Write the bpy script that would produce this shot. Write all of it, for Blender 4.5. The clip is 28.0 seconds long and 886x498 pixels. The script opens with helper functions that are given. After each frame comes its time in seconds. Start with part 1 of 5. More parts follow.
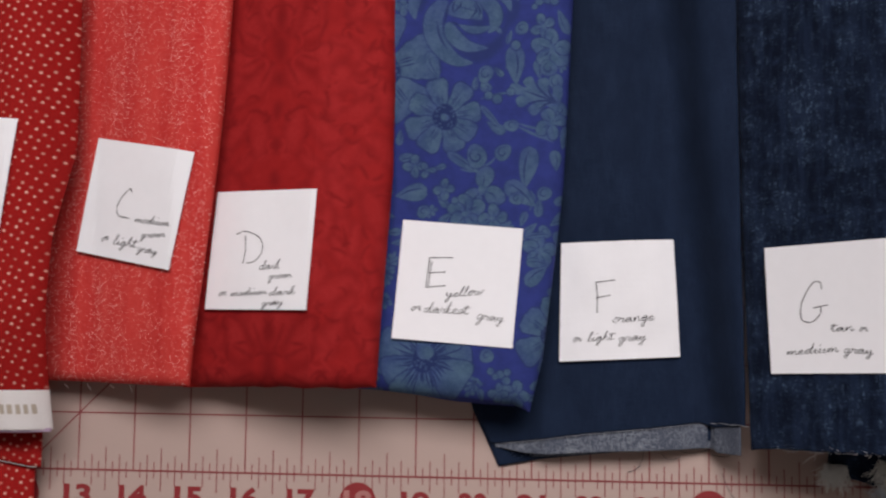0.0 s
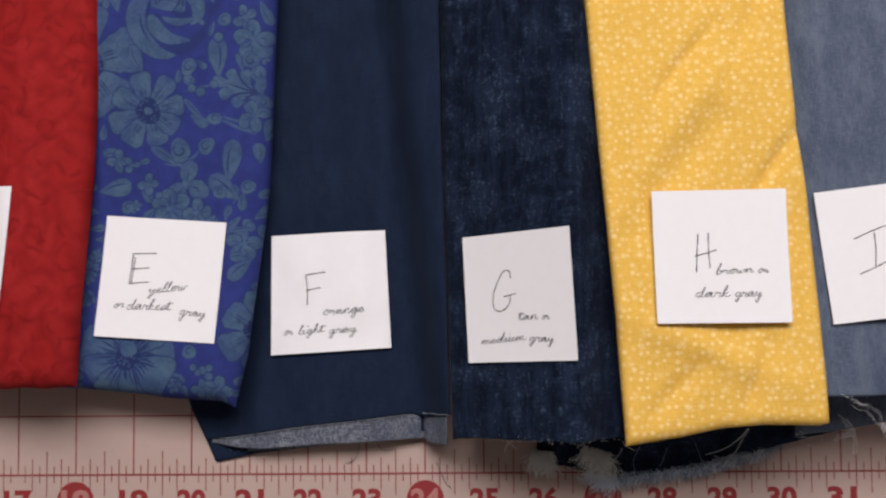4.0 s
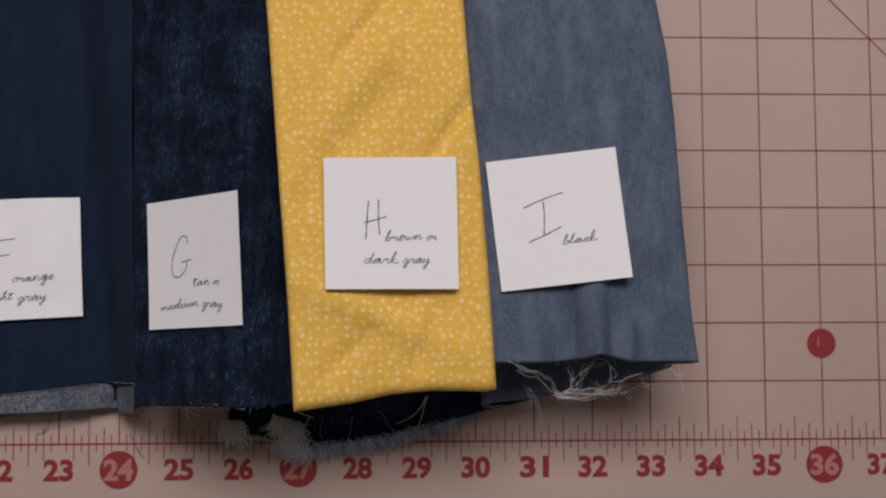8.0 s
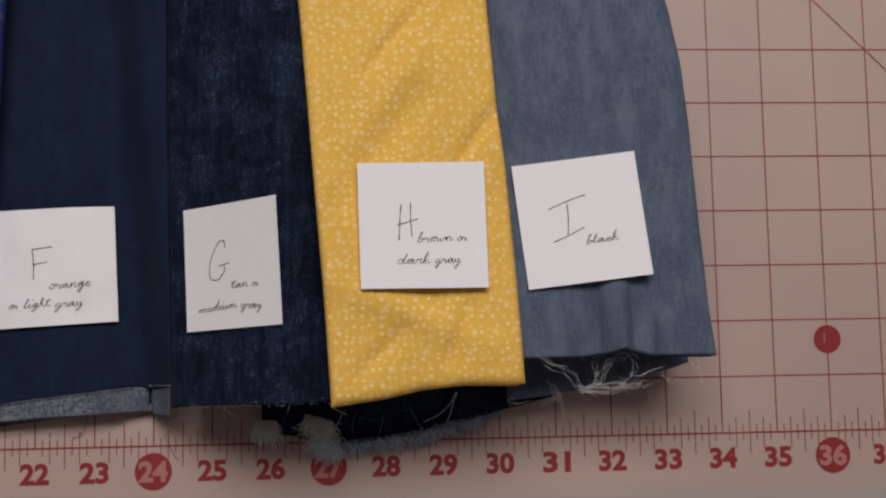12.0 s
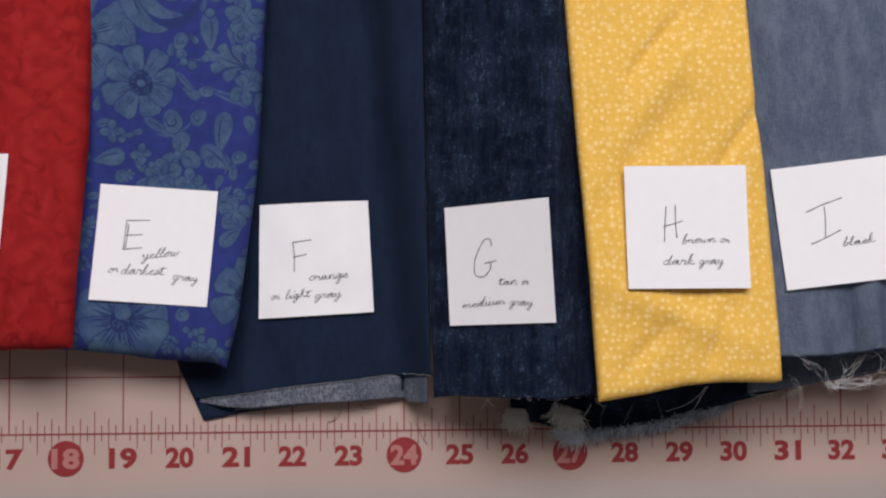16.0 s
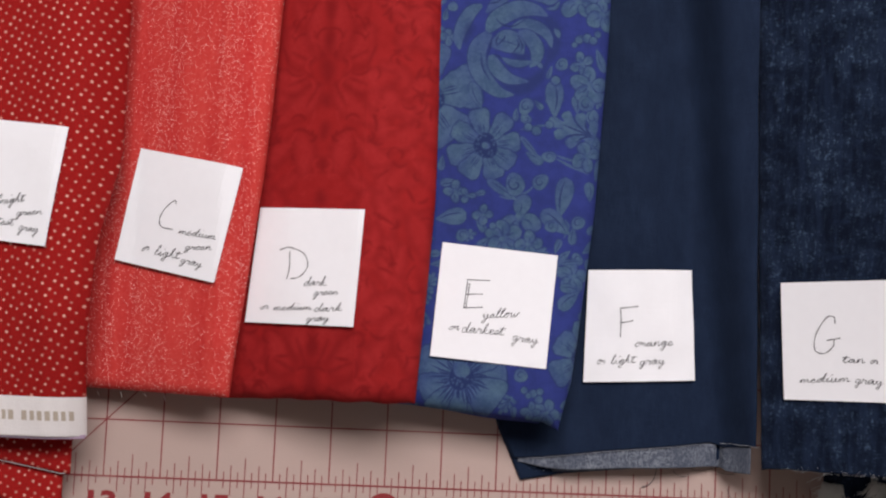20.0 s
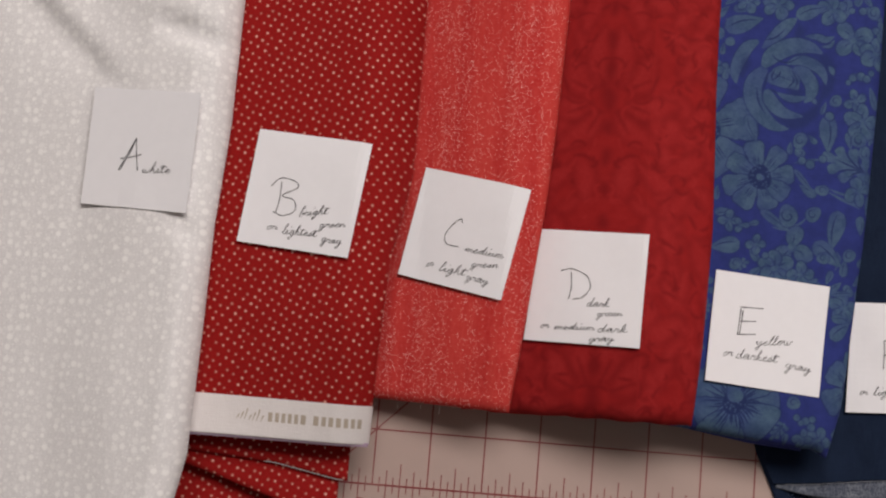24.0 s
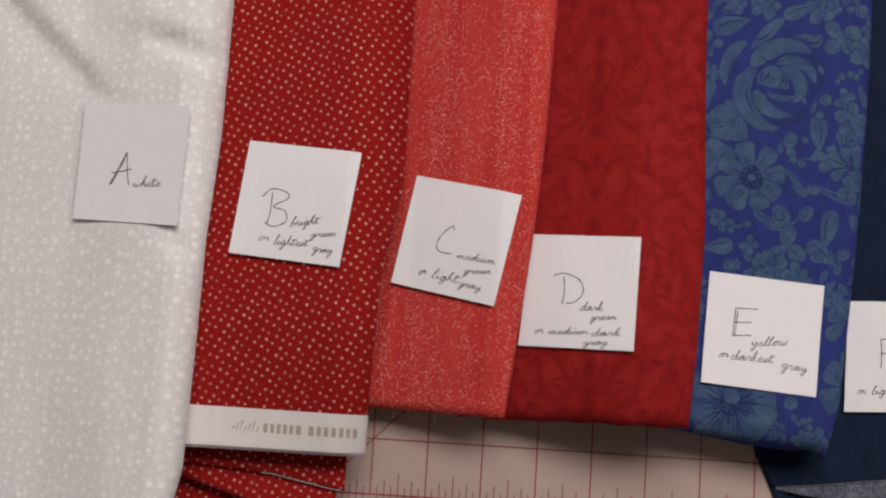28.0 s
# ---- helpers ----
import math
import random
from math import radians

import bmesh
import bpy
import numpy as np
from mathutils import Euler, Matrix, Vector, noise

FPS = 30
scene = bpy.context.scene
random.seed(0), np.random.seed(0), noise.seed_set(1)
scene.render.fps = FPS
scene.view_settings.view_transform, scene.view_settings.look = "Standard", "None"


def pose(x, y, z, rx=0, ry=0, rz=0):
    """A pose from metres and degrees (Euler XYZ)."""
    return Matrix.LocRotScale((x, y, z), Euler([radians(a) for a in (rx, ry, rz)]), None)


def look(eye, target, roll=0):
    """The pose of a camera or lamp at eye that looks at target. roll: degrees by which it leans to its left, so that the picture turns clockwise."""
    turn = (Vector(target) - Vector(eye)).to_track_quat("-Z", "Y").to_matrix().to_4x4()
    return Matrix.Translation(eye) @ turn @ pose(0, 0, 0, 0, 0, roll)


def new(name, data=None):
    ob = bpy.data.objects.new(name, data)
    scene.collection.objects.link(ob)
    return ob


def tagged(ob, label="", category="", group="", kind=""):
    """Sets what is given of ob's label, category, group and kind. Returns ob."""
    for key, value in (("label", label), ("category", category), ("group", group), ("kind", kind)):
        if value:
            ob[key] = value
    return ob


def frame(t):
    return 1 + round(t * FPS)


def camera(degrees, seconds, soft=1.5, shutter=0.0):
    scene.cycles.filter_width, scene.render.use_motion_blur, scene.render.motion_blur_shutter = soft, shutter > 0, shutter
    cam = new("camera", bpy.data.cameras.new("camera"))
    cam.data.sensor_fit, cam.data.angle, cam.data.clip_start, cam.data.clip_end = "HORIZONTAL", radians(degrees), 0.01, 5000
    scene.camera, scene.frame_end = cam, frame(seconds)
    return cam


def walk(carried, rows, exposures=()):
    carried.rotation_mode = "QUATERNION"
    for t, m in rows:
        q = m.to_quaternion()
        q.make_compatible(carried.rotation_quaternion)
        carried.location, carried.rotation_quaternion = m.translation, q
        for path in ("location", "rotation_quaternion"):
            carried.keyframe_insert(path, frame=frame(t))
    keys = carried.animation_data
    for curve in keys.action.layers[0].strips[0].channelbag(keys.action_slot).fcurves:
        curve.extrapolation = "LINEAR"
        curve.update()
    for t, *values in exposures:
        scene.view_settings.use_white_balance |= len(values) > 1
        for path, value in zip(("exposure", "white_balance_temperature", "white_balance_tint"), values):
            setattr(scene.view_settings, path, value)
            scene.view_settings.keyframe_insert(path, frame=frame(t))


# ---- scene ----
INCH = 0.0254
cam = camera(43.16, 28.0, soft=2.25, shutter=0.1)
# seconds, place in metres, turn in degrees
PATH = [
    (0, 0.5311, 0.0616, 0.4960, 4.53, 4.29, 0.78),
    (0.5, 0.5824, 0.0634, 0.4887, 3.79, 2.33, -0.10),
    (1, 0.5870, 0.0624, 0.4910, 3.69, 2.02, 0.15),
    (1.5, 0.5893, 0.0648, 0.4914, 3.52, 2.09, 0.01),
    (2, 0.5879, 0.0694, 0.4903, 3.33, 1.66, -0.16),
    (2.5, 0.5872, 0.0706, 0.4886, 3.23, 1.37, -0.11),
    (3, 0.5855, 0.0708, 0.4879, 3.36, 1.02, -0.24),
    (3.5, 0.5926, 0.0669, 0.4869, 3.67, 1.59, -0.08),
    (4, 0.6331, 0.0660, 0.4882, 3.60, 1.78, -0.55),
    (4.5, 0.6956, 0.0600, 0.4861, 3.46, 0.90, -0.86),
    (6.5, 0.7278, 0.0450, 0.4862, 3.96, -1.33, -0.14),
    (7, 0.7297, 0.0470, 0.4871, 3.99, -1.49, -0.06),
    (7.5, 0.7297, 0.0468, 0.4890, 4.07, -1.88, -0.24),
    (8, 0.7294, 0.0493, 0.4875, 3.99, -2.19, -0.19),
    (8.5, 0.7280, 0.0491, 0.4880, 3.85, -2.39, -0.15),
    (9, 0.7258, 0.0456, 0.4879, 3.99, -2.87, 0.01),
    (9.5, 0.7257, 0.0419, 0.4908, 4.64, -2.76, 0.11),
    (10, 0.7190, 0.0401, 0.4969, 4.81, -3.30, -0.13),
    (10.5, 0.7202, 0.0421, 0.5017, 5.13, -2.97, -0.22),
    (11, 0.7112, 0.0417, 0.5030, 5.36, -4.40, 0.62),
    (11.5, 0.7045, 0.0351, 0.5047, 5.76, -4.25, -1.17),
    (13.5, 0.7005, 0.0429, 0.4988, 4.51, -2.74, -0.33),
    (14, 0.6821, 0.0476, 0.5037, 3.68, -3.09, -0.62),
    (14.5, 0.6594, 0.0521, 0.5094, 2.81, -3.20, -0.82),
    (15, 0.6399, 0.0545, 0.5128, 2.55, -3.09, -0.97),
    (15.5, 0.6269, 0.0557, 0.5152, 2.73, -2.28, -0.95),
    (16, 0.6047, 0.0607, 0.5156, 2.49, -2.56, -0.34),
    (16.5, 0.5850, 0.0634, 0.5154, 2.44, -2.53, -0.40),
    (17, 0.5683, 0.0650, 0.5157, 2.76, -2.12, 0.13),
    (17.5, 0.5541, 0.0678, 0.5156, 2.59, -1.80, 0.77),
    (18, 0.5452, 0.0688, 0.5178, 3.04, -1.83, 0.79),
    (18.5, 0.5348, 0.0665, 0.5191, 3.54, -1.26, 1.00),
    (19, 0.5112, 0.0647, 0.5202, 4.71, -1.92, 1.50),
    (19.5, 0.4792, 0.0693, 0.5194, 4.50, -2.76, 2.52),
    (20, 0.4597, 0.0691, 0.5183, 4.39, -2.35, 2.51),
    (20.5, 0.4335, 0.0682, 0.5185, 4.47, -2.60, 2.95),
    (21, 0.4056, 0.0663, 0.5217, 4.61, -3.20, 3.96),
    (21.5, 0.3816, 0.0613, 0.5243, 4.58, -2.88, 3.63),
    (22, 0.3558, 0.0582, 0.5294, 5.83, -2.31, 4.95),
    (22.5, 0.3422, 0.0585, 0.5300, 5.82, -2.07, 5.14),
    (24.5, 0.3497, 0.0537, 0.5276, 6.00, -0.97, 4.71),
    (25, 0.3567, 0.0488, 0.5292, 6.45, -0.59, 4.48),
    (25.5, 0.3582, 0.0470, 0.5299, 6.43, -0.60, 3.79),
    (26, 0.3579, 0.0470, 0.5309, 6.66, -0.72, 3.55),
    (26.5, 0.3573, 0.0486, 0.5299, 6.85, -0.56, 3.75),
    (27, 0.3541, 0.0502, 0.5294, 7.03, -0.66, 3.83),
    (27.5, 0.3534, 0.0499, 0.5279, 6.87, -0.64, 3.76),
    (28, 0.3544, 0.0526, 0.5277, 6.82, -0.69, 3.64),
]
# seconds, stops, white balance
EXPOSURES = [(0, -0.15, 6480, 10), (1, 0.02, 6560, 10), (3, 0.02, 6550, 10), (4, -0.06, 6550, 10), (4.5, -0.15, 6580, 10), (6.5, -0.54, 6600, 10), (8, -0.57, 6610, 10), (11.5, -0.57, 6610, 10), (13.5, -0.48, 6620, 10), (14, -0.43, 6600, 10), (15.5, -0.2, 6410, 10), (17, -0.02, 6330, 10), (18, 0.03, 6300, 10), (19, 0.05, 6280, 10), (20, 0.08, 6450, 10), (21, -0.06, 6600, 10), (22, -0.28, 6760, 10), (24.5, -0.35, 6830, 10), (28, -0.42, 6820, 10)]
walk(cam, [(row[0], pose(*row[1:])) for row in PATH], EXPOSURES)

# ---- light: one ceiling panel in a closed room ----
world = bpy.data.worlds.new("world")
scene.world = world
world.use_nodes = True
world.node_tree.nodes["Background"].inputs[0].default_value = (0.9, 0.95, 1.0, 1)
world.node_tree.nodes["Background"].inputs[1].default_value = 0.05
lamp_data = bpy.data.lights.new("ceiling_lamp", "AREA")
lamp_data.shape, lamp_data.size, lamp_data.size_y = "RECTANGLE", 1.3, 0.8
lamp_data.energy, lamp_data.color = 42.5, (1.0, 0.943, 0.937)
lamp = new("ceiling_lamp", lamp_data)
lamp.matrix_world = look((0.70, 0.88, 1.50), (0.60, 0.10, 0.0))

# ---- materials ----
class Graph:
    """A small node graph for one material."""

    def __init__(self, name):
        self.mat = bpy.data.materials.new(name)
        self.mat.use_nodes = True
        self.tree = self.mat.node_tree
        self.bsdf = self.tree.nodes["Principled BSDF"]
        self.co = self.tree.nodes.new("ShaderNodeTexCoord").outputs["Object"]

    def node(self, kind):
        return self.tree.nodes.new("ShaderNode" + kind)

    def link(self, a, b):
        self.tree.links.new(a, b)

    def put(self, socket, value):
        if hasattr(value, "is_output"):
            self.link(value, socket)
        else:
            socket.default_value = value

    def scaled(self, sx=1.0, sy=1.0, sz=1.0, turn=0.0, vector=None):
        m = self.node("Mapping")
        self.link(vector or self.co, m.inputs["Vector"])
        m.inputs["Scale"].default_value = (sx, sy, sz)
        m.inputs["Rotation"].default_value = (0, 0, radians(turn))
        return m.outputs[0]

    def noise(self, scale, detail=2.0, rough=0.5, vector=None, distortion=0.0):
        n = self.node("TexNoise")
        self.link(vector or self.co, n.inputs["Vector"])
        n.inputs["Scale"].default_value, n.inputs["Detail"].default_value = scale, detail
        n.inputs["Roughness"].default_value, n.inputs["Distortion"].default_value = rough, distortion
        return n.outputs["Fac"]

    def cells(self, scale, randomness=1.0, vector=None, feature="F1"):
        n = self.node("TexVoronoi")
        n.feature, n.voronoi_dimensions = feature, "2D"
        self.link(vector or self.co, n.inputs["Vector"])
        n.inputs["Scale"].default_value = scale
        n.inputs["Randomness"].default_value = randomness
        return n

    def math(self, op, a, b=0.0, c=0.0):
        n = self.node("Math")
        n.operation = op
        for s, v in zip(n.inputs, (a, b, c)):
            self.put(s, v)
        return n.outputs[0]

    def ramp(self, value, low, high, a=0.0, b=1.0):
        n = self.node("MapRange")
        n.interpolation_type = "SMOOTHSTEP"
        for s, v in zip(n.inputs, (value, low, high, a, b)):
            self.put(s, v)
        return n.outputs[0]

    def mix(self, fac, a, b, blend="MIX"):
        n = self.node("Mix")
        n.data_type, n.blend_type = "RGBA", blend
        self.put(n.inputs[0], fac)
        for s, v in ((n.inputs[6], a), (n.inputs[7], b)):
            self.put(s, (*v, 1) if isinstance(v, tuple) and len(v) == 3 else v)
        return n.outputs[2]

    def bump(self, height, strength, distance):
        n = self.node("Bump")
        n.inputs["Strength"].default_value, n.inputs["Distance"].default_value = strength, distance
        self.link(height, n.inputs["Height"])
        self.link(n.outputs[0], self.bsdf.inputs["Normal"])

    def done(self, color, rough=0.8, sheen=0.0, spec=0.3, metal=0.0):
        b = self.bsdf
        self.put(b.inputs["Base Color"], (*color, 1) if isinstance(color, tuple) else color)
        self.put(b.inputs["Roughness"], rough)
        b.inputs["Sheen Weight"].default_value = sheen
        b.inputs["Specular IOR Level"].default_value = spec
        self.put(b.inputs["Metallic"], metal)
        return self.mat

    def weave(self, pitch=0.00045, strength=0.25):
        """Crossed threads of a woven cloth as fine relief; returns their height."""
        k = 1.0 / pitch
        a = self.noise(k, 1.0, 0.5, self.scaled(1.0, 0.12, 1.0))
        b = self.noise(k, 1.0, 0.5, self.scaled(0.12, 1.0, 1.0))
        h = self.math("MULTIPLY", self.math("ADD", a, b), 0.5)
        soft = self.noise(55, 2.0)
        total = self.math("ADD", h, self.math("MULTIPLY", soft, 1.2))
        self.bump(total, strength, 0.0006)
        return h


def plain(name, color, rough=0.6, spec=0.3, vary=0.12, scale=60.0):
    g = Graph(name)
    n = g.noise(scale, 4.0, 0.6)
    dark = tuple(c * (1 - vary) for c in color)
    light = tuple(min(1.0, c * (1 + vary)) for c in color)
    return g.done(g.mix(n, dark, light), rough, 0, spec)


def dotted(name, ground, deep, dots, cell, size, spread, randomness, strength=1.0, turn=0.0, gloss=0.0, second=None, soft=0.06):
    """Printed cotton with scattered dots; spread is how much their sizes differ."""
    g = Graph(name)
    h = g.weave()
    base = g.mix(g.noise(40, 3.0), deep, ground)
    base = g.mix(g.ramp(h, 0.35, 0.65), base, tuple(min(1, c * 1.06) for c in ground))
    cover = None
    for c, s in [(cell, size)] + ([second] if second else []):
        v = g.cells(1.0 / c, randomness, g.scaled(1.0, 1.0, 1.0, turn))
        sep = g.node("SeparateColor")
        g.link(v.outputs["Color"], sep.inputs[0])
        reach = g.math("MULTIPLY_ADD", sep.outputs[0], s * spread, s * (1 - spread))
        edge = g.math("SUBTRACT", reach, v.outputs["Distance"])
        d = g.ramp(edge, -soft, soft)
        d = g.math("MULTIPLY", d, g.math("MULTIPLY_ADD", sep.outputs[1], 0.6, 0.4))
        cover = d if cover is None else g.math("MAXIMUM", cover, d)
    cover = g.math("MULTIPLY", cover, strength)
    rough = g.math("SUBTRACT", 0.85, g.math("MULTIPLY", cover, gloss))
    return g.done(g.mix(cover, base, dots), rough, 0.0, 0.08)


white_dots = dotted("white_dotted_cotton", (0.755, 0.742, 0.748), (0.70, 0.688, 0.697), (0.94, 0.93, 0.925), 0.0046, 0.31, 0.5, 0.75, 0.9, second=(0.0025, 0.19), soft=0.09)
yellow_dots = dotted("yellow_dotted_cotton", (0.775, 0.475, 0.10), (0.72, 0.42, 0.078), (0.95, 0.77, 0.41), 0.0034, 0.275, 0.45, 0.74, 0.58, soft=0.15, second=(0.0084, 0.13))
red_dots = dotted("red_cotton_with_gold_dots", (0.285, 0.0105, 0.010), (0.235, 0.008, 0.008), (0.76, 0.39, 0.31), 0.0036, 0.185, 0.3, 0.32, 0.9, turn=28, gloss=0.25)


def coral_fabric():
    g = Graph("coral_speckled_cotton")
    h = g.weave(0.0006, 0.3)
    streak = g.noise(90, 3.0, 0.6, g.scaled(1.0, 0.05, 1.0))
    base = g.mix(g.ramp(streak, 0.3, 0.7), (0.42, 0.020, 0.020), (0.52, 0.045, 0.038))
    v = g.cells(1 / 0.00072, 0.95, g.scaled(1.5, 0.46, 1.0, -20))
    sep = g.node("SeparateColor")
    g.link(v.outputs["Color"], sep.inputs[0])
    band = g.ramp(g.noise(150, 2.0, 0.6, g.scaled(1.0, 0.06, 1.0)), 0.34, 0.68, 0.25, 1.0)
    patch = g.ramp(g.noise(60, 2.0, 0.5, g.scaled(1.0, 0.6, 1.0)), 0.32, 0.68, 0.65, 1.0)
    keep = g.ramp(g.math("ADD", sep.outputs[0], g.math("MULTIPLY", g.math("MULTIPLY", band, patch), 0.55)), 0.90, 1.10)
    dot = g.math("MULTIPLY", g.ramp(v.outputs["Distance"], 0.30, 0.12), keep)
    dot = g.math("MULTIPLY", dot, g.math("MULTIPLY_ADD", g.math("POWER", sep.outputs[1], 2.0), 0.55, 0.55))
    col = g.mix(g.ramp(h, 0.4, 0.65, 0.0, 0.35), base, (0.62, 0.085, 0.072))
    return g.done(g.mix(dot, col, (0.92, 0.66, 0.60)), 0.75, 0.0, 0.09)


def crimson_fabric():
    g = Graph("crimson_tone_on_tone_cotton")
    g.weave(0.0005, 0.2)
    xyz = g.node("SeparateXYZ")
    g.link(g.co, xyz.inputs[0])
    # the print mirrors about an axis along the fold
    side = g.math("PINGPONG", g.math("ADD", xyz.outputs[0], 0.0081 + 0.2286), 0.0381)
    fold = g.node("CombineXYZ")
    g.link(side, fold.inputs[0])
    g.link(xyz.outputs[1], fold.inputs[1])
    big = g.noise(62, 2.0, 0.5, fold.outputs[0], 0.7)
    fine = g.noise(210, 3.0, 0.6, fold.outputs[0], 1.0)
    line = g.math("ABSOLUTE", g.math("SUBTRACT", g.noise(95, 2.0, 0.5, fold.outputs[0], 0.8), 0.5))
    base = g.mix(g.ramp(big, 0.38, 0.62), (0.205, 0.006, 0.006), (0.315, 0.012, 0.011))
    base = g.mix(g.ramp(fine, 0.35, 0.7, 0.0, 0.5), base, (0.27, 0.009, 0.009))
    return g.done(g.mix(g.ramp(line, 0.05, 0.0, 0.0, 0.4), base, (0.175, 0.0055, 0.006)), 0.8, 0.0, 0.08)


def tone(name, color, deep):
    g = Graph(name)
    g.weave(0.0005, 0.2)
    n = g.noise(150, 3.0, 0.65)
    return g.done(g.mix(g.ramp(n, 0.3, 0.7), deep, color), 0.8, 0.02, 0.12)


def dyed_print(name, ground, deep, light, light_deep, dark, strength=1.0):
    """Cloth whose printed face holds its lighter and darker dyes point by point."""
    g = Graph(name)
    g.weave(0.0005, 0.2)
    att = g.node("Attribute")
    att.attribute_name = "dye"
    sep = g.node("SeparateColor")
    g.link(att.outputs["Color"], sep.inputs[0])
    n, fine = g.noise(150, 3.0, 0.65), g.noise(520, 2.0, 0.6)
    base = g.mix(g.ramp(n, 0.3, 0.7), deep, ground)
    base = g.mix(g.math("MULTIPLY", sep.outputs[1], 0.85 * strength), base, dark)
    ink = g.mix(g.ramp(g.math("ADD", g.math("MULTIPLY", n, 0.6), g.math("MULTIPLY", fine, 0.4)), 0.38, 0.62), light_deep, light)
    return g.done(g.mix(g.math("MULTIPLY", sep.outputs[0], strength), base, ink), 0.8, 0.0, 0.08)


def woven(name, deep, ground, slub, pitch, amount, broad=0.35, run=0.1, even=0.2):
    """Yarn-dyed cloth: light and dark threads both ways and broad faded areas."""
    g = Graph(name)
    g.weave(pitch, 0.3)
    a = g.noise(1 / pitch / 1.6, 2.0, 0.6, g.scaled(1.0, run, 1.0))
    b = g.noise(1 / pitch / 1.6, 2.0, 0.6, g.scaled(run, 1.0, 1.0))
    cross = g.math("MAXIMUM", g.ramp(a, 0.42, 0.68), g.ramp(b, 0.45, 0.7))
    area = g.ramp(g.noise(48, 3.0, 0.6), 0.3, 0.72)
    area2 = g.ramp(g.noise(130, 3.0, 0.6, g.scaled(1.0, 0.35, 1.0)), 0.35, 0.75)
    base = g.mix(g.math("MULTIPLY_ADD", area2, broad, (1 - broad) * 0.5), deep, ground)
    fac = g.math("MULTIPLY", g.math("MULTIPLY", cross, amount), g.math("MULTIPLY_ADD", area, 1 - even, even))
    return g.done(g.mix(fac, base, slub), 0.85, 0.02, 0.12)


def denim_fabric():
    """Dark denim with pale slubs in loose patches along both thread directions."""
    g = Graph("dark_slub_denim")
    g.weave(0.0006, 0.35)
    a = g.noise(900, 2.0, 0.6, g.scaled(1.0, 0.26, 1.0))
    b = g.noise(900, 2.0, 0.6, g.scaled(0.20, 1.0, 1.0))
    cross = g.math("MULTIPLY", g.ramp(a, 0.44, 0.68), g.ramp(b, 0.42, 0.68))
    warp = g.math("ADD", g.noise(110, 3.0, 0.65, g.scaled(1.0, 0.3, 1.0)), g.noise(110, 3.0, 0.65, g.scaled(0.25, 1.0, 1.0)))
    patch = g.ramp(g.math("MULTIPLY", warp, 0.5), 0.44, 0.66)
    streak = g.ramp(g.noise(260, 2.0, 0.6, g.scaled(1.0, 0.12, 1.0)), 0.4, 0.75)
    bar = g.ramp(g.noise(260, 2.0, 0.6, g.scaled(0.12, 1.0, 1.0)), 0.45, 0.8)
    base = g.mix(g.math("MULTIPLY", g.math("MAXIMUM", streak, bar), 0.8), (0.0028, 0.0055, 0.015), (0.0095, 0.017, 0.041))
    base = g.mix(g.math("MULTIPLY", patch, 0.55), base, (0.0175, 0.030, 0.064))
    fac = g.math("MULTIPLY", cross, g.math("MULTIPLY_ADD", patch, 0.95, 0.2))
    return g.done(g.mix(fac, base, (0.055, 0.090, 0.150)), 0.9, 0.02, 0.1)


coral = coral_fabric()
crimson = crimson_fabric()
ultramarine = tone("ultramarine_cotton", (0.029, 0.041, 0.190), (0.024, 0.034, 0.152))
floral_print = dyed_print("ultramarine_floral_print", (0.029, 0.041, 0.190), (0.024, 0.034, 0.152), (0.080, 0.142, 0.196), (0.048, 0.094, 0.150), (0.018, 0.030, 0.090))
crimson_print = dyed_print("crimson_damask_print", (0.288, 0.0140, 0.0145), (0.258, 0.0115, 0.012), (0.330, 0.0215, 0.023), (0.298, 0.016, 0.017), (0.160, 0.0066, 0.0085), 0.9)
navy = woven("navy_cotton", (0.0048, 0.0106, 0.0275), (0.0098, 0.0190, 0.0455), (0.018, 0.032, 0.069), 0.0004, 0.3, 0.6)
denim = denim_fabric()
chambray = woven("blue_chambray", (0.052, 0.072, 0.120), (0.112, 0.139, 0.196), (0.20, 0.23, 0.29), 0.00030, 0.34, 0.75, 0.14, 0.6)
hem_grey = woven("grey_reverse_of_navy_cotton", (0.042, 0.050, 0.076), (0.088, 0.10, 0.135), (0.24, 0.26, 0.30), 0.00045, 0.85, 0.4, 0.3)
selvage_white = woven("white_selvage", (0.74, 0.70, 0.695), (0.81, 0.77, 0.765), (0.86, 0.83, 0.82), 0.0005, 0.4)
selvage_lilac = plain("lilac_selvage_edge", (0.55, 0.40, 0.55), 0.8)
gold_ink = plain("faded_gold_ink", (0.47, 0.40, 0.33), 0.6)
card_paper = plain("white_card_paper", (0.83, 0.825, 0.855), 0.75, 0.2, 0.025, 220)
pen_ink = plain("grey_pen_ink", (0.030, 0.028, 0.034), 0.5)
thread_pale = plain("pale_loose_thread", (0.74, 0.76, 0.78), 0.8)
thread_blue = plain("blue_frayed_thread", (0.19, 0.255, 0.36), 0.8, 0.2, 0.5, 300)
thread_frost = plain("pale_blue_frayed_thread", (0.52, 0.59, 0.68), 0.8, 0.2, 0.35, 300)
thread_cream = plain("cream_frayed_thread", (0.66, 0.67, 0.66), 0.8, 0.2, 0.3, 300)
thread_hem = plain("grey_cut_edge_thread", (0.26, 0.27, 0.30), 0.8)
edge_blue = plain("deep_blue_cut_edge", (0.040, 0.062, 0.165), 0.8, 0.2, 0.3, 300)
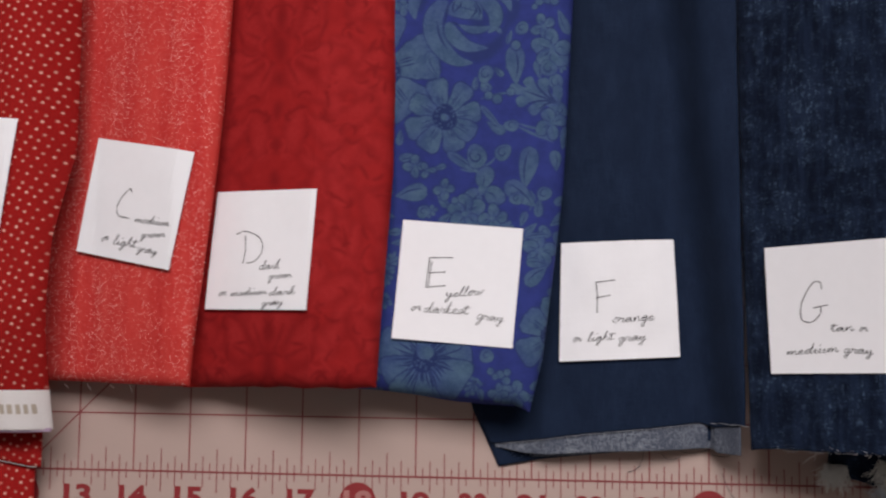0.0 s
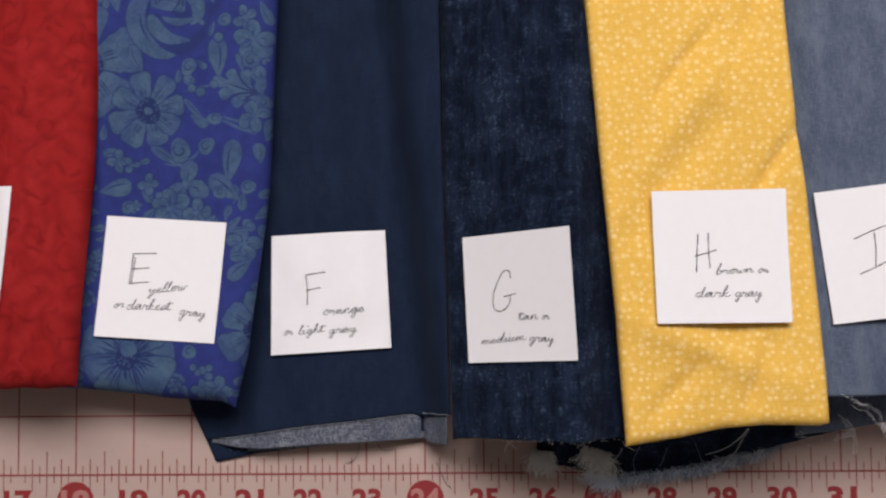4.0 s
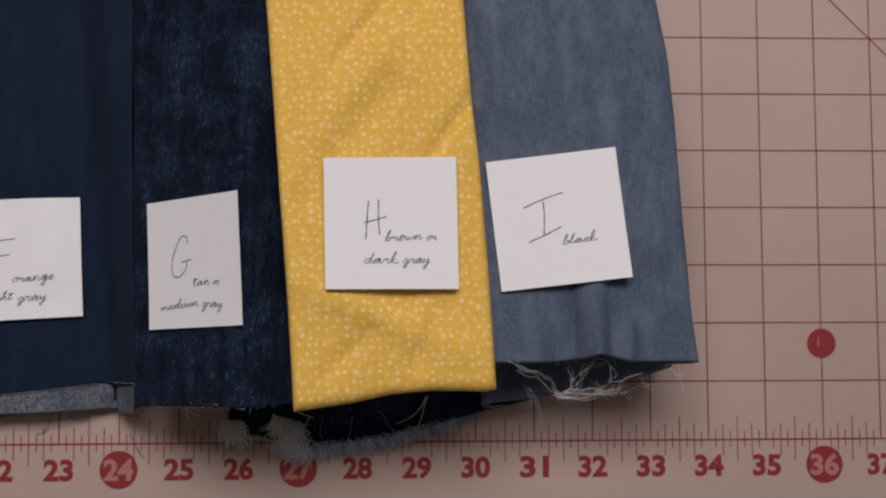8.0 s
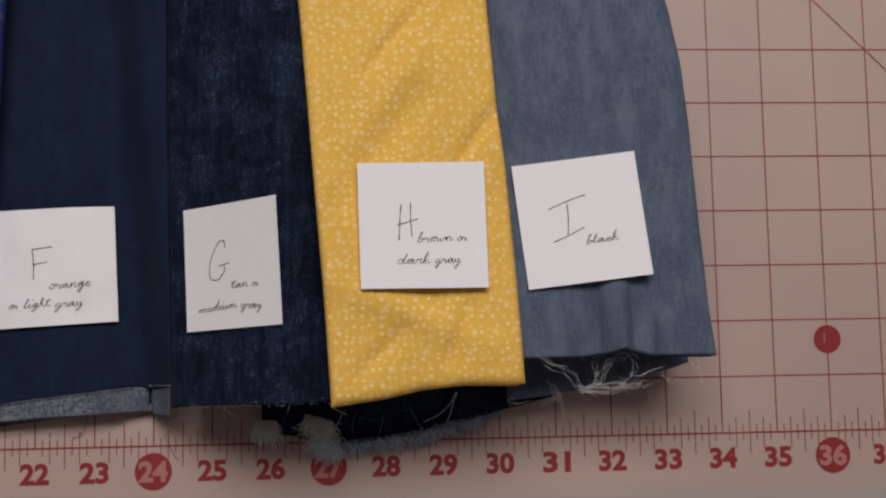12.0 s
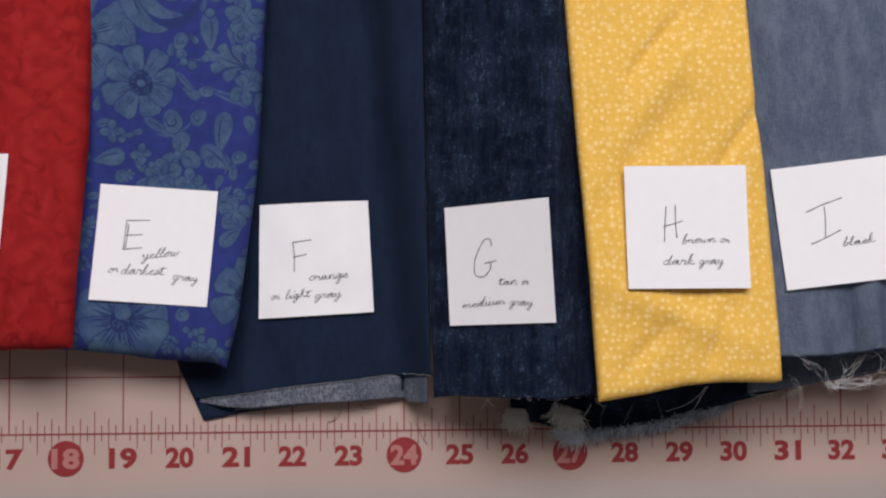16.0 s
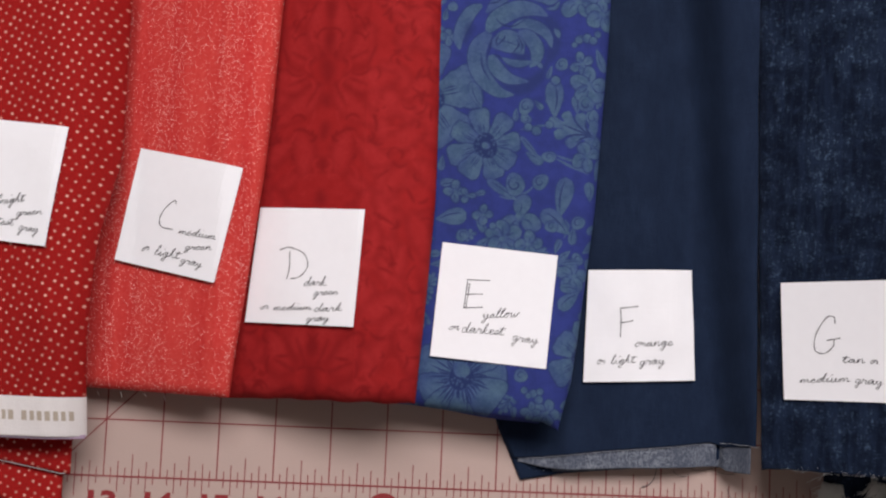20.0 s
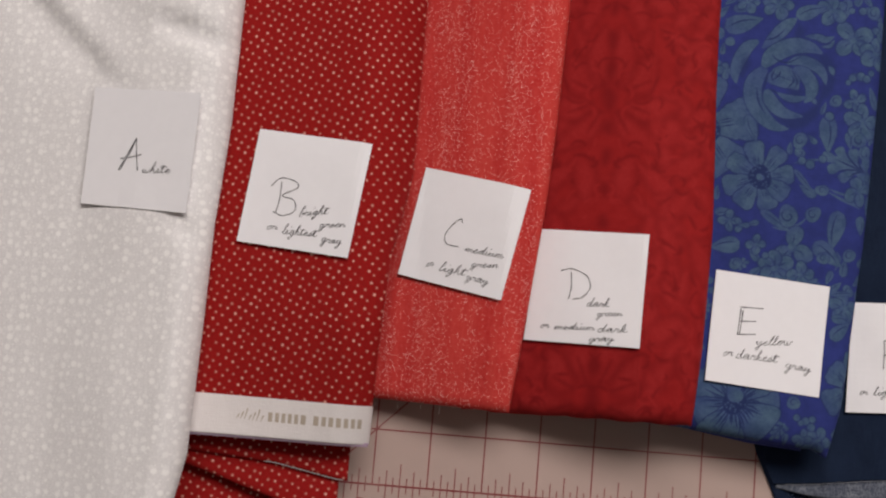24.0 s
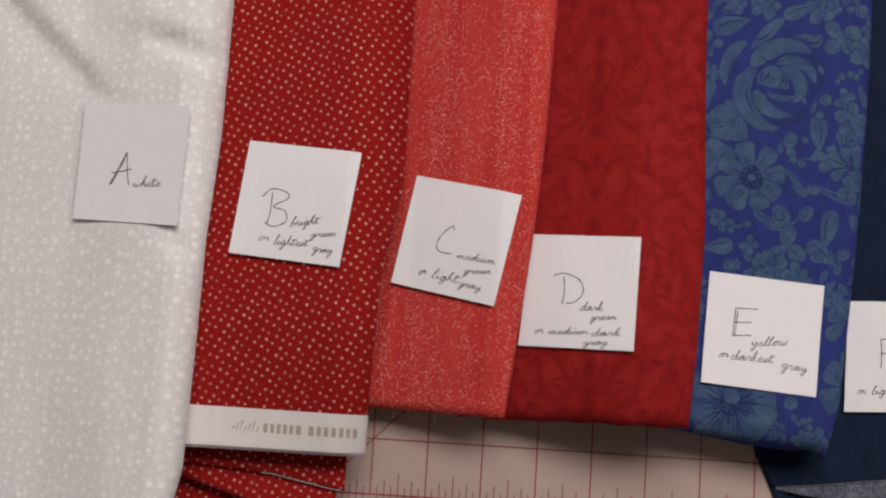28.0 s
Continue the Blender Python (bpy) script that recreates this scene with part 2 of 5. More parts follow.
thread_dark = plain("dark_loose_thread", (0.06, 0.06, 0.075), 0.8)


def mat_surface():
    g = Graph("pale_cutting_mat_plastic")
    wide, fine = g.noise(7, 3.0), g.noise(900, 2.0)
    base = g.mix(g.ramp(wide, 0.3, 0.7), (0.415, 0.310, 0.276), (0.468, 0.348, 0.310))
    scratch = g.noise(60, 4.0, 0.7, g.scaled(1.0, 0.08, 1.0, 25))
    # the colour turns greyer in an uneven margin along the front edge
    sep = g.node("SeparateXYZ")
    g.link(g.co, sep.inputs[0])
    front = g.math("MULTIPLY_ADD", g.noise(9, 3.0), 0.008, sep.outputs[1])
    base = g.mix(g.ramp(front, -0.031, -0.013, 0.75, 0.0), base, (0.346, 0.328, 0.320))
    g.bump(fine, 0.12, 0.0003)
    return g.done(base, g.ramp(scratch, 0.3, 0.7, 0.42, 0.55), 0, 0.35)


mat_plastic = mat_surface()


def worn_print():
    """Red printing ink, rubbed thin in places."""
    g = Graph("faded_red_print")
    rub = g.ramp(g.noise(26, 4.0, 0.65), 0.50, 0.78, 0.0, 0.6)
    ink = g.mix(g.noise(400, 3.0, 0.6), (0.215, 0.042, 0.047), (0.27, 0.054, 0.059))
    return g.done(g.mix(rub, ink, (0.40, 0.22, 0.195)), 0.5, 0, 0.3)


line_red = worn_print()
number_red = plain("red_number_print", (0.245, 0.026, 0.030), 0.5, 0.3, 0.08, 400)
number_pale = plain("pale_number_print", (0.40, 0.17, 0.155), 0.5, 0.3, 0.05)
table_wood = plain("dark_table_laminate", (0.016, 0.014, 0.019), 0.55, 0.3, 0.2, 20)
wall_paint = plain("off_white_wall_paint", (0.70, 0.68, 0.66), 0.9, 0.2, 0.03, 8)
floor_lam = plain("grey_brown_floor", (0.22, 0.18, 0.15), 0.5, 0.3, 0.15, 10)
steel = plain("grey_table_leg_steel", (0.35, 0.35, 0.36), 0.4, 0.5)
lamp_frame = plain("white_lamp_frame", (0.8, 0.8, 0.8), 0.5)

# ---- building helpers ----
def mesh_object(name, verts, faces, material, parent=None, label="", smooth=False):
    me = bpy.data.meshes.new(name)
    me.from_pydata([tuple(v) for v in verts], [], faces)
    me.materials.append(material)
    if smooth:
        me.polygons.foreach_set("use_smooth", np.ones(len(me.polygons), bool))
    me.update()
    ob = new(name, me)
    if parent:
        ob.parent = parent
    return tagged(ob, label)


def part(name, bm, material, parent, label=""):
    me = bpy.data.meshes.new(name)
    bm.to_mesh(me)
    bm.free()
    me.materials.append(material)
    ob = new(name, me)
    ob.parent = parent
    return tagged(ob, label)


def thing(name, label, category, place=(0, 0, 0), group=""):
    ob = new(name)
    ob.location = place
    ob.empty_display_size = 0.02
    return tagged(ob, label, category, group)


def box(bm, x0, x1, y0, y1, z0, z1, bevel=0.0):
    m = Matrix.LocRotScale(((x0 + x1) / 2, (y0 + y1) / 2, (z0 + z1) / 2), None, (x1 - x0, y1 - y0, z1 - z0))
    made = bmesh.ops.create_cube(bm, size=1.0, matrix=m)
    if bevel:
        edges = {e for v in made["verts"] for e in v.link_edges}
        bmesh.ops.bevel(bm, geom=list(edges), offset=bevel, segments=2, affect="EDGES")
    return bm


def boxed(*sizes, bevel=0.0):
    return box(bmesh.new(), *sizes, bevel=bevel)


# ---- setting: a plain closed room, its table top at z = -4 mm ----
TOP = -0.0035
FLOOR = TOP - 0.75
for name, sizes, material in (
    ("floor", (-1.5, 2.7, -1.7, 2.3, FLOOR - 0.1, FLOOR), floor_lam),
    ("ceiling", (-1.5, 2.7, -1.7, 2.3, 1.60, 1.70), wall_paint),
    ("wall_north", (-1.6, 2.8, 2.3, 2.4, FLOOR - 0.1, 1.70), wall_paint),
    ("wall_south", (-1.6, 2.8, -1.8, -1.7, FLOOR - 0.1, 1.70), wall_paint),
    ("wall_west", (-1.6, -1.5, -1.7, 2.3, FLOOR - 0.1, 1.70), wall_paint),
    ("wall_east", (2.7, 2.8, -1.7, 2.3, FLOOR - 0.1, 1.70), wall_paint),
):
    me_ob = part(name, boxed(*sizes), material, None)
    tagged(me_ob, "plain " + name.split("_")[0] + " of the sewing room", name.split("_")[0], kind="structure")

ceiling_light = thing("ceiling_light", "white rectangular ceiling light panel above the table", "lamp", (0.70, 0.90, 1.60))
for n, (x0, x1, y0, y1) in enumerate(((-0.72, 0.72, -0.46, -0.43), (-0.72, 0.72, 0.43, 0.46), (-0.72, -0.69, -0.43, 0.43), (0.69, 0.72, -0.43, 0.43))):
    part("frame", boxed(x0, x1, y0, y1, -0.05, 0.0), lamp_frame, ceiling_light)

table = thing("table", "dark laminate cutting table with steel legs", "table", (0.6, 0.3, FLOOR))
part("tabletop", boxed(-0.95, 0.95, -0.5, 0.65, 0.72, 0.75, bevel=0.004), table_wood, table)
for x in (-0.88, 0.88):
    for y in (-0.44, 0.58):
        part("leg", boxed(x - 0.02, x + 0.02, y - 0.02, y + 0.02, 0.0, 0.72), steel, table)

# ---- cutting mat: body, printed grid, ruler ----
MAT_X0, MAT_X1, MAT_Y0, MAT_Y1 = 0, 46, -1, 23
cutting_mat = thing("cutting_mat", "pale pinkish cutting mat with red inch grid on table", "cutting mat")
bm = boxed((MAT_X0 - 1.2) * INCH, (MAT_X1 + 1.2) * INCH, (MAT_Y0 - 0.49) * INCH, (MAT_Y1 + 1.2) * INCH, TOP, 0.0, bevel=0.0008)
part("mat_body", bm, mat_plastic, cutting_mat)
PRINT = 0.00012


def strip(verts, faces, a, b, width, z=PRINT):
    """A flat printed line from a to b, in inches."""
    a, b = Vector(a), Vector(b)
    side = (b - a).normalized().orthogonal() * width / 2
    n = len(verts)
    for p in (a - side, b - side, b + side, a + side):
        verts.append((p.x * INCH, p.y * INCH, z))
    d1, d2 = b - a, side
    faces.append((n, n + 1, n + 2, n + 3) if d1.x * d2.y - d1.y * d2.x > 0 else (n + 3, n + 2, n + 1, n))


for x in range(MAT_X0, MAT_X1 + 1):
    v, f = [], []
    strip(v, f, (x, 0), (x, MAT_Y1), 0.024)
    mesh_object("grid_line", v, f, line_red, cutting_mat)
for y in range(1, MAT_Y1 + 1):
    v, f = [], []
    strip(v, f, (MAT_X0, y), (MAT_X1, y), 0.024, PRINT + 0.00004)
    mesh_object("grid_line", v, f, line_red, cutting_mat)
for a, b in (((12, 0), (35, 23)), ((44, 0), (21, 23))):
    v, f = [], []
    strip(v, f, a, b, 0.022, PRINT + 0.00008)
    mesh_object("diagonal_line", v, f, line_red, cutting_mat)
v, f = [], []
strip(v, f, (MAT_X0, 0), (MAT_X1, 0), 0.030, PRINT + 0.00012)
mesh_object("ruler_line", v, f, line_red, cutting_mat)
v, f = [], []
for k in range(MAT_X0 * 8, MAT_X1 * 8 + 1):
    up, down = ((0, 0), (0.15, 0.13), (0.27, 0.27), (0.15, 0.13), (0.40, 0.36), (0.15, 0.13), (0.27, 0.27), (0.15, 0.13))[k % 8]
    if up:
        strip(v, f, (k / 8, -down), (k / 8, up), 0.0165, PRINT + 0.00016)
tagged(mesh_object("ruler_scale", v, f, line_red, cutting_mat), "fine red inch divisions", kind="stuff")


def text_mesh(words, height, bold=0.0, shear=0.0, width=None):
    """Flat mesh of words in the built-in font: capital height (and width) in inches, origin at the left of the baseline, in metres."""
    cu = bpy.data.curves.new("words", "FONT")
    cu.body, cu.size, cu.shear, cu.offset = words, 1.0, shear, bold
    cu.resolution_u = 3
    ob = bpy.data.objects.new("words", cu)
    me = bpy.data.meshes.new_from_object(ob)
    bpy.data.objects.remove(ob)
    bpy.data.curves.remove(cu)
    co = np.empty(len(me.vertices) * 3)
    me.vertices.foreach_get("co", co)
    co = co.reshape(-1, 3)
    co[:, 0] -= co[:, 0].min()
    s = height / 0.69 * INCH
    co[:, 1] *= s
    co[:, 0] *= width * INCH / co[:, 0].max() if width else s
    me.vertices.foreach_set("co", co.ravel())
    return me, co[:, 0].max()


def disc_mesh(name, radius, material, parent, place, sides=40):
    v = [(radius * math.cos(2 * math.pi * k / sides), radius * math.sin(2 * math.pi * k / sides), 0) for k in range(sides)]
    ob = mesh_object(name, v, [tuple(range(sides))], material, parent)
    ob.location = place
    return ob


DISCS = (9, 12, 18, 24, 27, 36, 45)
for n in range(1, MAT_X1):
    me, wide = text_mesh(str(n), 0.325, bold=0.04, width=0.235 if n < 10 else 0.495)
    ob = new("ruler_number", me)
    ob.parent = cutting_mat
    ob.location = (n * INCH - wide / 2, -0.595 * INCH, PRINT + 0.0001)
    me.materials.append(number_pale if n in DISCS else number_red)
    if n in DISCS:
        disc = disc_mesh("number_disc", 0.315 * INCH, number_red, cutting_mat, (n * INCH, -0.43 * INCH, PRINT + 0.0003))
        ob.parent = disc
        ob.location = (-wide / 2, -0.163 * INCH, 0.0002)
yard = disc_mesh("yard_dot", 0.25 * INCH, number_red, cutting_mat, (36 * INCH, 1.64 * INCH, PRINT + 0.0003))
me, wide = text_mesh("1", 0.17, bold=0.0)
me.materials.append(number_pale)
ob = new("dot_number", me)
ob.parent, ob.location = yard, (-0.07 * INCH, -0.06 * INCH, 0.0002)

# ---- folded fabrics, all figures in inches ----
FAR = 15.0


def table_of(*pairs):
    """A smooth-ish function through (position, value) pairs."""
    xs, ys = np.array(pairs, float).T
    return lambda p: np.interp(p, xs, ys)


def flat(value):
    return lambda p: np.full(np.shape(p), float(value))


def rounded(d, r):
    """0 at an edge, 1 from r inwards, with the outline of a folded edge."""
    return np.sqrt(np.clip(1 - (1 - np.clip(d / r, 0, 1)) ** 2, 0, 1))


def ripple(x, y, size, seed):
    """Slow hand-laid unevenness of cloth."""
    r = np.random.RandomState(seed)
    total = 0
    for k in (0.55, 0.9, 1.6, 2.7):
        a, p, q = r.uniform(0, 6.28, 3)
        total = total + np.sin(k * 2.2 * (x * math.cos(a) + y * math.sin(a)) + p) * np.sin(k * 1.3 * (y * math.cos(a) - x * math.sin(a)) + q) / (0.6 + k)
    return size * total


def groove(x, y, a, b, width, depth):
    """A soft crease along the segment a-b; a negative depth makes a ridge."""
    ax, ay = a
    dx, dy = b[0] - ax, b[1] - ay
    t = np.clip(((x - ax) * dx + (y - ay) * dy) / (dx * dx + dy * dy), 0, 1)
    d2 = (x - ax - t * dx) ** 2 + (y - ay - t * dy) ** 2
    return -depth * np.exp(-d2 / width**2) * (0.35 + 0.65 * np.sin(np.pi * np.clip(t, 0.08, 0.92)))


class Cloth:
    """One layer of folded cloth: a sheet between two side edges and a lower edge."""

    def __init__(self, left, right, bottom, height, thick=0.3, roll=0.2, end_roll=None, left_roll=None, top=FAR):
        self.left, self.right, self.bottom, self.height = left, right, bottom, height
        self.thick, self.roll, self.end_roll, self.top = thick, roll, end_roll or roll, top
        self.left_roll = left_roll or roll

    def fullness(self, x, y):
        return rounded(x - self.left(y), self.left_roll) * rounded(self.right(y) - x, self.roll) * rounded(y - self.bottom(x), self.end_roll)

    def surface(self, x, y):
        return self.height(x, y) - self.thick / 2 * (1 - self.fullness(x, y))

    def build(self, name, material, parent, label="", nu=80, nv=110):
        u = np.linspace(0, 1, nu)
        u = 0.45 * u + 0.55 * (1 - np.cos(np.pi * u)) / 2
        s = np.linspace(0, 1, nv) ** 1.55
        u, s = np.meshgrid(u, s)
        y = self.bottom(0.5 * (self.left(s * 0 + 4) + self.right(s * 0 + 4))) + s * 10
        for _ in range(3):
            x = self.left(y) + (self.right(y) - self.left(y)) * u
            low = self.bottom(x)
            y = low + s * (self.top - low)
        f = self.fullness(x, y)
        f[:, 0] = f[:, -1] = f[0, :] = 0
        mid = self.height(x, y) - self.thick / 2
        up, down = mid + self.thick / 2 * f, mid - self.thick / 2 * f
        ox, oy = parent.location.x / INCH, parent.location.y / INCH
        grid = lambda z: np.stack([x - ox, y - oy, z], -1).reshape(-1, 3) * INCH
        n = nu * nv
        verts = np.concatenate([grid(up), grid(down - 0.002)])
        j, i = np.meshgrid(np.arange(nv - 1), np.arange(nu - 1), indexing="ij")
        a = (j * nu + i).ravel()
        faces = [np.stack([a, a + 1, a + nu + 1, a + nu], 1), np.stack([a, a + nu, a + nu + 1, a + 1], 1) + n]
        e = np.arange(nu - 1)
        faces.append(np.stack([e, e + n, e + n + 1, e + 1], 1))
        e = np.arange(nv - 1) * nu
        faces.append(np.stack([e, e + nu, e + nu + n, e + n], 1))
        e = e + nu - 1
        faces.append(np.stack([e, e + n, e + nu + n, e + nu], 1))
        return mesh_object(name, verts.tolist(), np.concatenate(faces).tolist(), material, parent, label, smooth=True)


def layers_below(cloth, parent, material, floor_gap, count, inset=0.16, step=0.05, lower=0.0):
    """Folded layers under the top one, down to what the cloth lies on."""
    for k in range(count):
        k1 = k + 1
        hi = lambda x, y, k1=k1: floor_gap(x, y) + (cloth.height(x, y) - cloth.thick - 0.01 - floor_gap(x, y)) * (count - k1 + 1) / count
        thick = 1.0 / count * 0.8
        wob = np.random.RandomState(k + 3).uniform(-0.05, 0.05)
        c = Cloth(
            lambda y, k1=k1: cloth.left(y) + inset + step * k1,
            lambda y, k1=k1: cloth.right(y) - inset - step * k1 - wob,
            lambda x, k1=k1: cloth.bottom(x) + inset * 0.8 + step * k1 + wob - lower * k1,
            hi,
            thick=thick,
            roll=0.16,
        )
        c.build("folded_layer", material, parent, nu=30, nv=24)


def swatch(name, label, x, y):
    return thing(name, label, "fabric", (x * INCH, y * INCH, 0), "row of folded fabrics")


ground = lambda x, y: np.zeros(np.shape(x)) + 0.02

# A: white cotton with white dots
fab_a = swatch("folded_white_fabric", "white cotton fabric with small white dots, folded and creased", 7, 4)
slope_a = table_of((1, 0.5), (5.5, 1.0), (7.5, 1.45), (8.6, 1.85), (9.4, 2.07), (9.8, 2.05), (10.1, 1.95))


def height_a(x, y):
    z = slope_a(x) + ripple(x, y, 0.02, 4)
    side = (x - 6.27 - (8.31 - y) * 1.117) * 0.667
    fade = np.clip((y - 6.35) / 1.0, 0, 1)
    z = z + 0.125 * (np.tanh(side / 0.10) - np.tanh(side / 0.9)) * fade
    z = z + groove(x, y, (8.75, 7.70), (9.97, 7.33), 0.12, 0.22) + groove(x, y, (8.2, 8.15), (9.5, 7.95), 0.34, -0.10)
    return z + groove(x, y, (9.35, 4.3), (9.75, 4.0), 0.16, 0.10) + groove(x, y, (9.55, 0.5), (9.62, 4.2), 0.14, -0.05)


cloth_a = Cloth(flat(1.5), table_of((-2.5, 9.55), (-0.4, 9.78), (0.4, 9.92), (2, 9.95), (4.3, 9.97), (6.2, 10.07), (8.3, 10.08), (15, 10.0)), flat(-2.4), height_a, 0.7, 0.42)
cloth_a.build("top_fold", white_dots, fab_a, nu=130, nv=130)
layers_below(cloth_a, fab_a, white_dots, ground, 2)

# B: dark red with gold dots, a white selvage at its lower edge
fab_b = swatch("folded_gold_dot_fabric", "dark red cotton fabric with gold dots and white selvage", 11.5, 4)
slope_b = table_of((8.5, 1.05), (9.8, 1.38), (10.5, 1.49), (11.5, 1.72), (12.35, 1.92), (12.65, 1.87), (12.85, 1.76), (13.05, 1.58), (13.3, 1.3))


def height_b(x, y):
    fall = np.clip((3.0 - y) / 1.57, 0, 2) ** 1.4
    return slope_b(x) - fall * 0.44 * np.clip((x - 9.6) / 3.2, 0, 1) + ripple(x, y, 0.012, 8)


right_b = table_of((-1, 12.5), (0.8, 12.90), (1.6, 12.93), (2.2, 12.94), (4.0, 13.02), (5.5, 13.27), (8.5, 13.26), (15, 13.2))
cloth_b = Cloth(flat(8.8), right_b, lambda x: 0.79 + 0 * x, height_b, 0.22, 0.38, 0.06)
cloth_b.build("top_fold", red_dots, fab_b)
sel = Cloth(flat(8.8), lambda y: right_b(y) + 0.012, flat(0.77), lambda x, y: height_b(x, y) + 0.012 - 0.11 * (1 - rounded(right_b(y) - x + 0.02, 0.38)), 0.02, 0.03, top=1.45)
selvage = sel.build("selvage_strip", selvage_white, fab_b, "white woven selvage with faded gold marks", nu=50, nv=14)
lil = Cloth(flat(8.8), lambda y: right_b(y) + 0.005, flat(0.73), lambda x, y: height_b(x, y) - 0.03, 0.02, 0.02, top=0.80)
lil.build("selvage_edge", selvage_lilac, fab_b, "thin lilac edge of the selvage", nu=40, nv=5)
for n, (low, rise, edge) in enumerate((((0.42, 0.085), 0.74, 12.58), ((0.16, -0.85), 0.60, 12.42), ((-0.9, -1.5), 0.26, 12.2))):
    under = Cloth(
        flat(8.9),
        flat(edge),
        table_of((9.7, low[0]), (11.3, low[0] * 0.45 + low[1] * 0.55 + 0.06), (12.4, low[1])),
        lambda x, y, rise=rise: rise + 0.05 * (11 - x) + ripple(x, y, 0.02, 3) + np.clip(y - 0.8, 0, 2) * 0.15,
        0.16,
        0.12,
        top=10.0,
    )
    under.build("folded_layer", red_dots, fab_b, nu=50, nv=40)
    if n == 0:
        v, f = [], []
        for x in np.linspace(11.1, 12.5, 40):
            yy = float(under.bottom(np.array(x))) + 0.012
            zz = float(under.height(np.array(x), np.array(yy))) - 0.05
            v += [((x - 11.5) * INCH, (yy - 4 - 0.008) * INCH, zz * INCH), ((x - 11.5) * INCH, (yy - 4 + 0.008) * INCH, (zz + 0.012) * INCH)]
        f = [(2 * k, 2 * k + 2, 2 * k + 3, 2 * k + 1) for k in range(39)]
        mesh_object("pale_cut_edge", v, f, thread_cream, fab_b)
fill_b = Cloth(flat(9.3), flat(12.35), flat(1.0), lambda x, y: 1.15 + 0 * x, 0.5, 0.2)
fill_b.build("folded_layer", red_dots, fab_b, nu=24, nv=20)

# C: coral red with white flecks
fab_c = swatch("folded_coral_fabric", "coral red cotton fabric with fine white flecks, folded flat", 14, 4)
slope_c = table_of((12.2, 0.62), (13.0, 0.74), (13.5, 0.84), (14.3, 1.15), (15.0, 1.41), (15.4, 1.42), (15.9, 1.30))


def height_c(x, y):
    return slope_c(x) * 0.95 * np.interp(y, (1.5, 2.4, 5, 8), (0.93, 1.0, 1.0, 0.93)) + ripple(x, y, 0.01, 13)


cloth_c = Cloth(flat(12.2), table_of((1, 15.26), (1.54, 15.30), (3.1, 15.46), (5.4, 15.69), (6.7, 15.77), (8.8, 15.85), (15, 15.9)), table_of((12.2, 1.57), (12.9, 1.57), (15.3, 1.53)), height_c, 0.34, 0.22)
cloth_c.build("top_fold", coral, fab_c)
layers_below(cloth_c, fab_c, coral, ground, 2, 0.08, 0.03)

# D: crimson tone on tone
fab_d = swatch("folded_crimson_fabric", "deep crimson cotton fabric with a tone-on-tone flower print, folded", 17, 4)
slope_d = table_of((14.4, 0.60), (15.3, 0.80), (15.7, 0.98), (16.7, 1.45), (17.4, 1.76), (18.1, 1.74), (18.7, 1.62))


def height_d(x, y):
    return slope_d(x) * np.interp(y, (1.5, 2.8, 4.8, 7.6, 15), (0.91, 0.97, 0.86, 0.68, 0.66)) + ripple(x, y, 0.012, 17)


cloth_d = Cloth(flat(14.5), table_of((1, 18.42), (1.6, 18.46), (3.2, 18.56), (5.1, 18.66), (8, 18.64), (15, 18.6)), lambda x: np.interp(x, (14.5, 15.3, 16.5, 18.4), (1.56, 1.56, 1.60, 1.62)) + 0.012 * np.sin(x * 9) - 0.05, height_d, 0.50, 0.24, 0.34)
cloth_d.build("top_fold", crimson, fab_d)
layers_below(cloth_d, fab_d, crimson, lambda x, y: 0.8 + 0 * x, 1, 0.10, 0.03)
low_d = Cloth(flat(15.0), flat(17.2), table_of((15.0, 1.49), (16.2, 1.52), (17.2, 1.62)), lambda x, y: 0.60 + 0.02 * np.sin(x * 3), 0.26, 0.14, top=2.4)
low_d.build("lower_fold", crimson, fab_d, nu=40, nv=20)

# E: ultramarine with slate flowers
fab_e = swatch("folded_floral_fabric", "ultramarine cotton fabric printed with slate blue roses and daisies, folded", 20, 4)


def height_e(x, y):
    return np.interp(y, (1.2, 2.3, 4.3, 7, 15), (1.15, 1.14, 0.94, 1.0, 1.0)) + 0.05 * (x - 19.7) + ripple(x, y, 0.012, 23)


cloth_e = Cloth(flat(17.6), table_of((1, 20.92), (1.3, 20.98), (2.05, 21.16), (4.2, 21.42), (5, 21.50), (8, 21.64), (15, 21.8)), table_of((17.6, 1.56), (18.4, 1.52), (19.7, 1.39), (20.7, 1.32), (20.95, 1.20), (21.6, 1.2)), height_e, 0.60, 0.38)
cloth_e.build("top_fold", ultramarine, fab_e)
layers_below(cloth_e, fab_e, ultramarine, ground, 2, 0.14, 0.04)
low_e = Cloth(flat(16.15), flat(20.7), table_of((16.1, 1.66), (17.0, 1.60), (18.4, 1.52), (19.7, 1.33), (20.7, 1.26)), lambda x, y: 0.52 + 0.03 * np.sin(x * 2), 0.30, 0.16, top=3.0)
low_e.build("lower_fold", ultramarine, fab_e, nu=50, nv=20)

# F: navy with a turned grey hem
fab_f = swatch("folded_navy_fabric", "plain navy cotton fabric with a grey turned hem, loosely folded", 22.3, 4)
crease_f = table_of((0, 24.08), (1.1, 24.0), (3.3, 23.78), (6.2, 23.46), (9, 23.18), (15, 22.6))


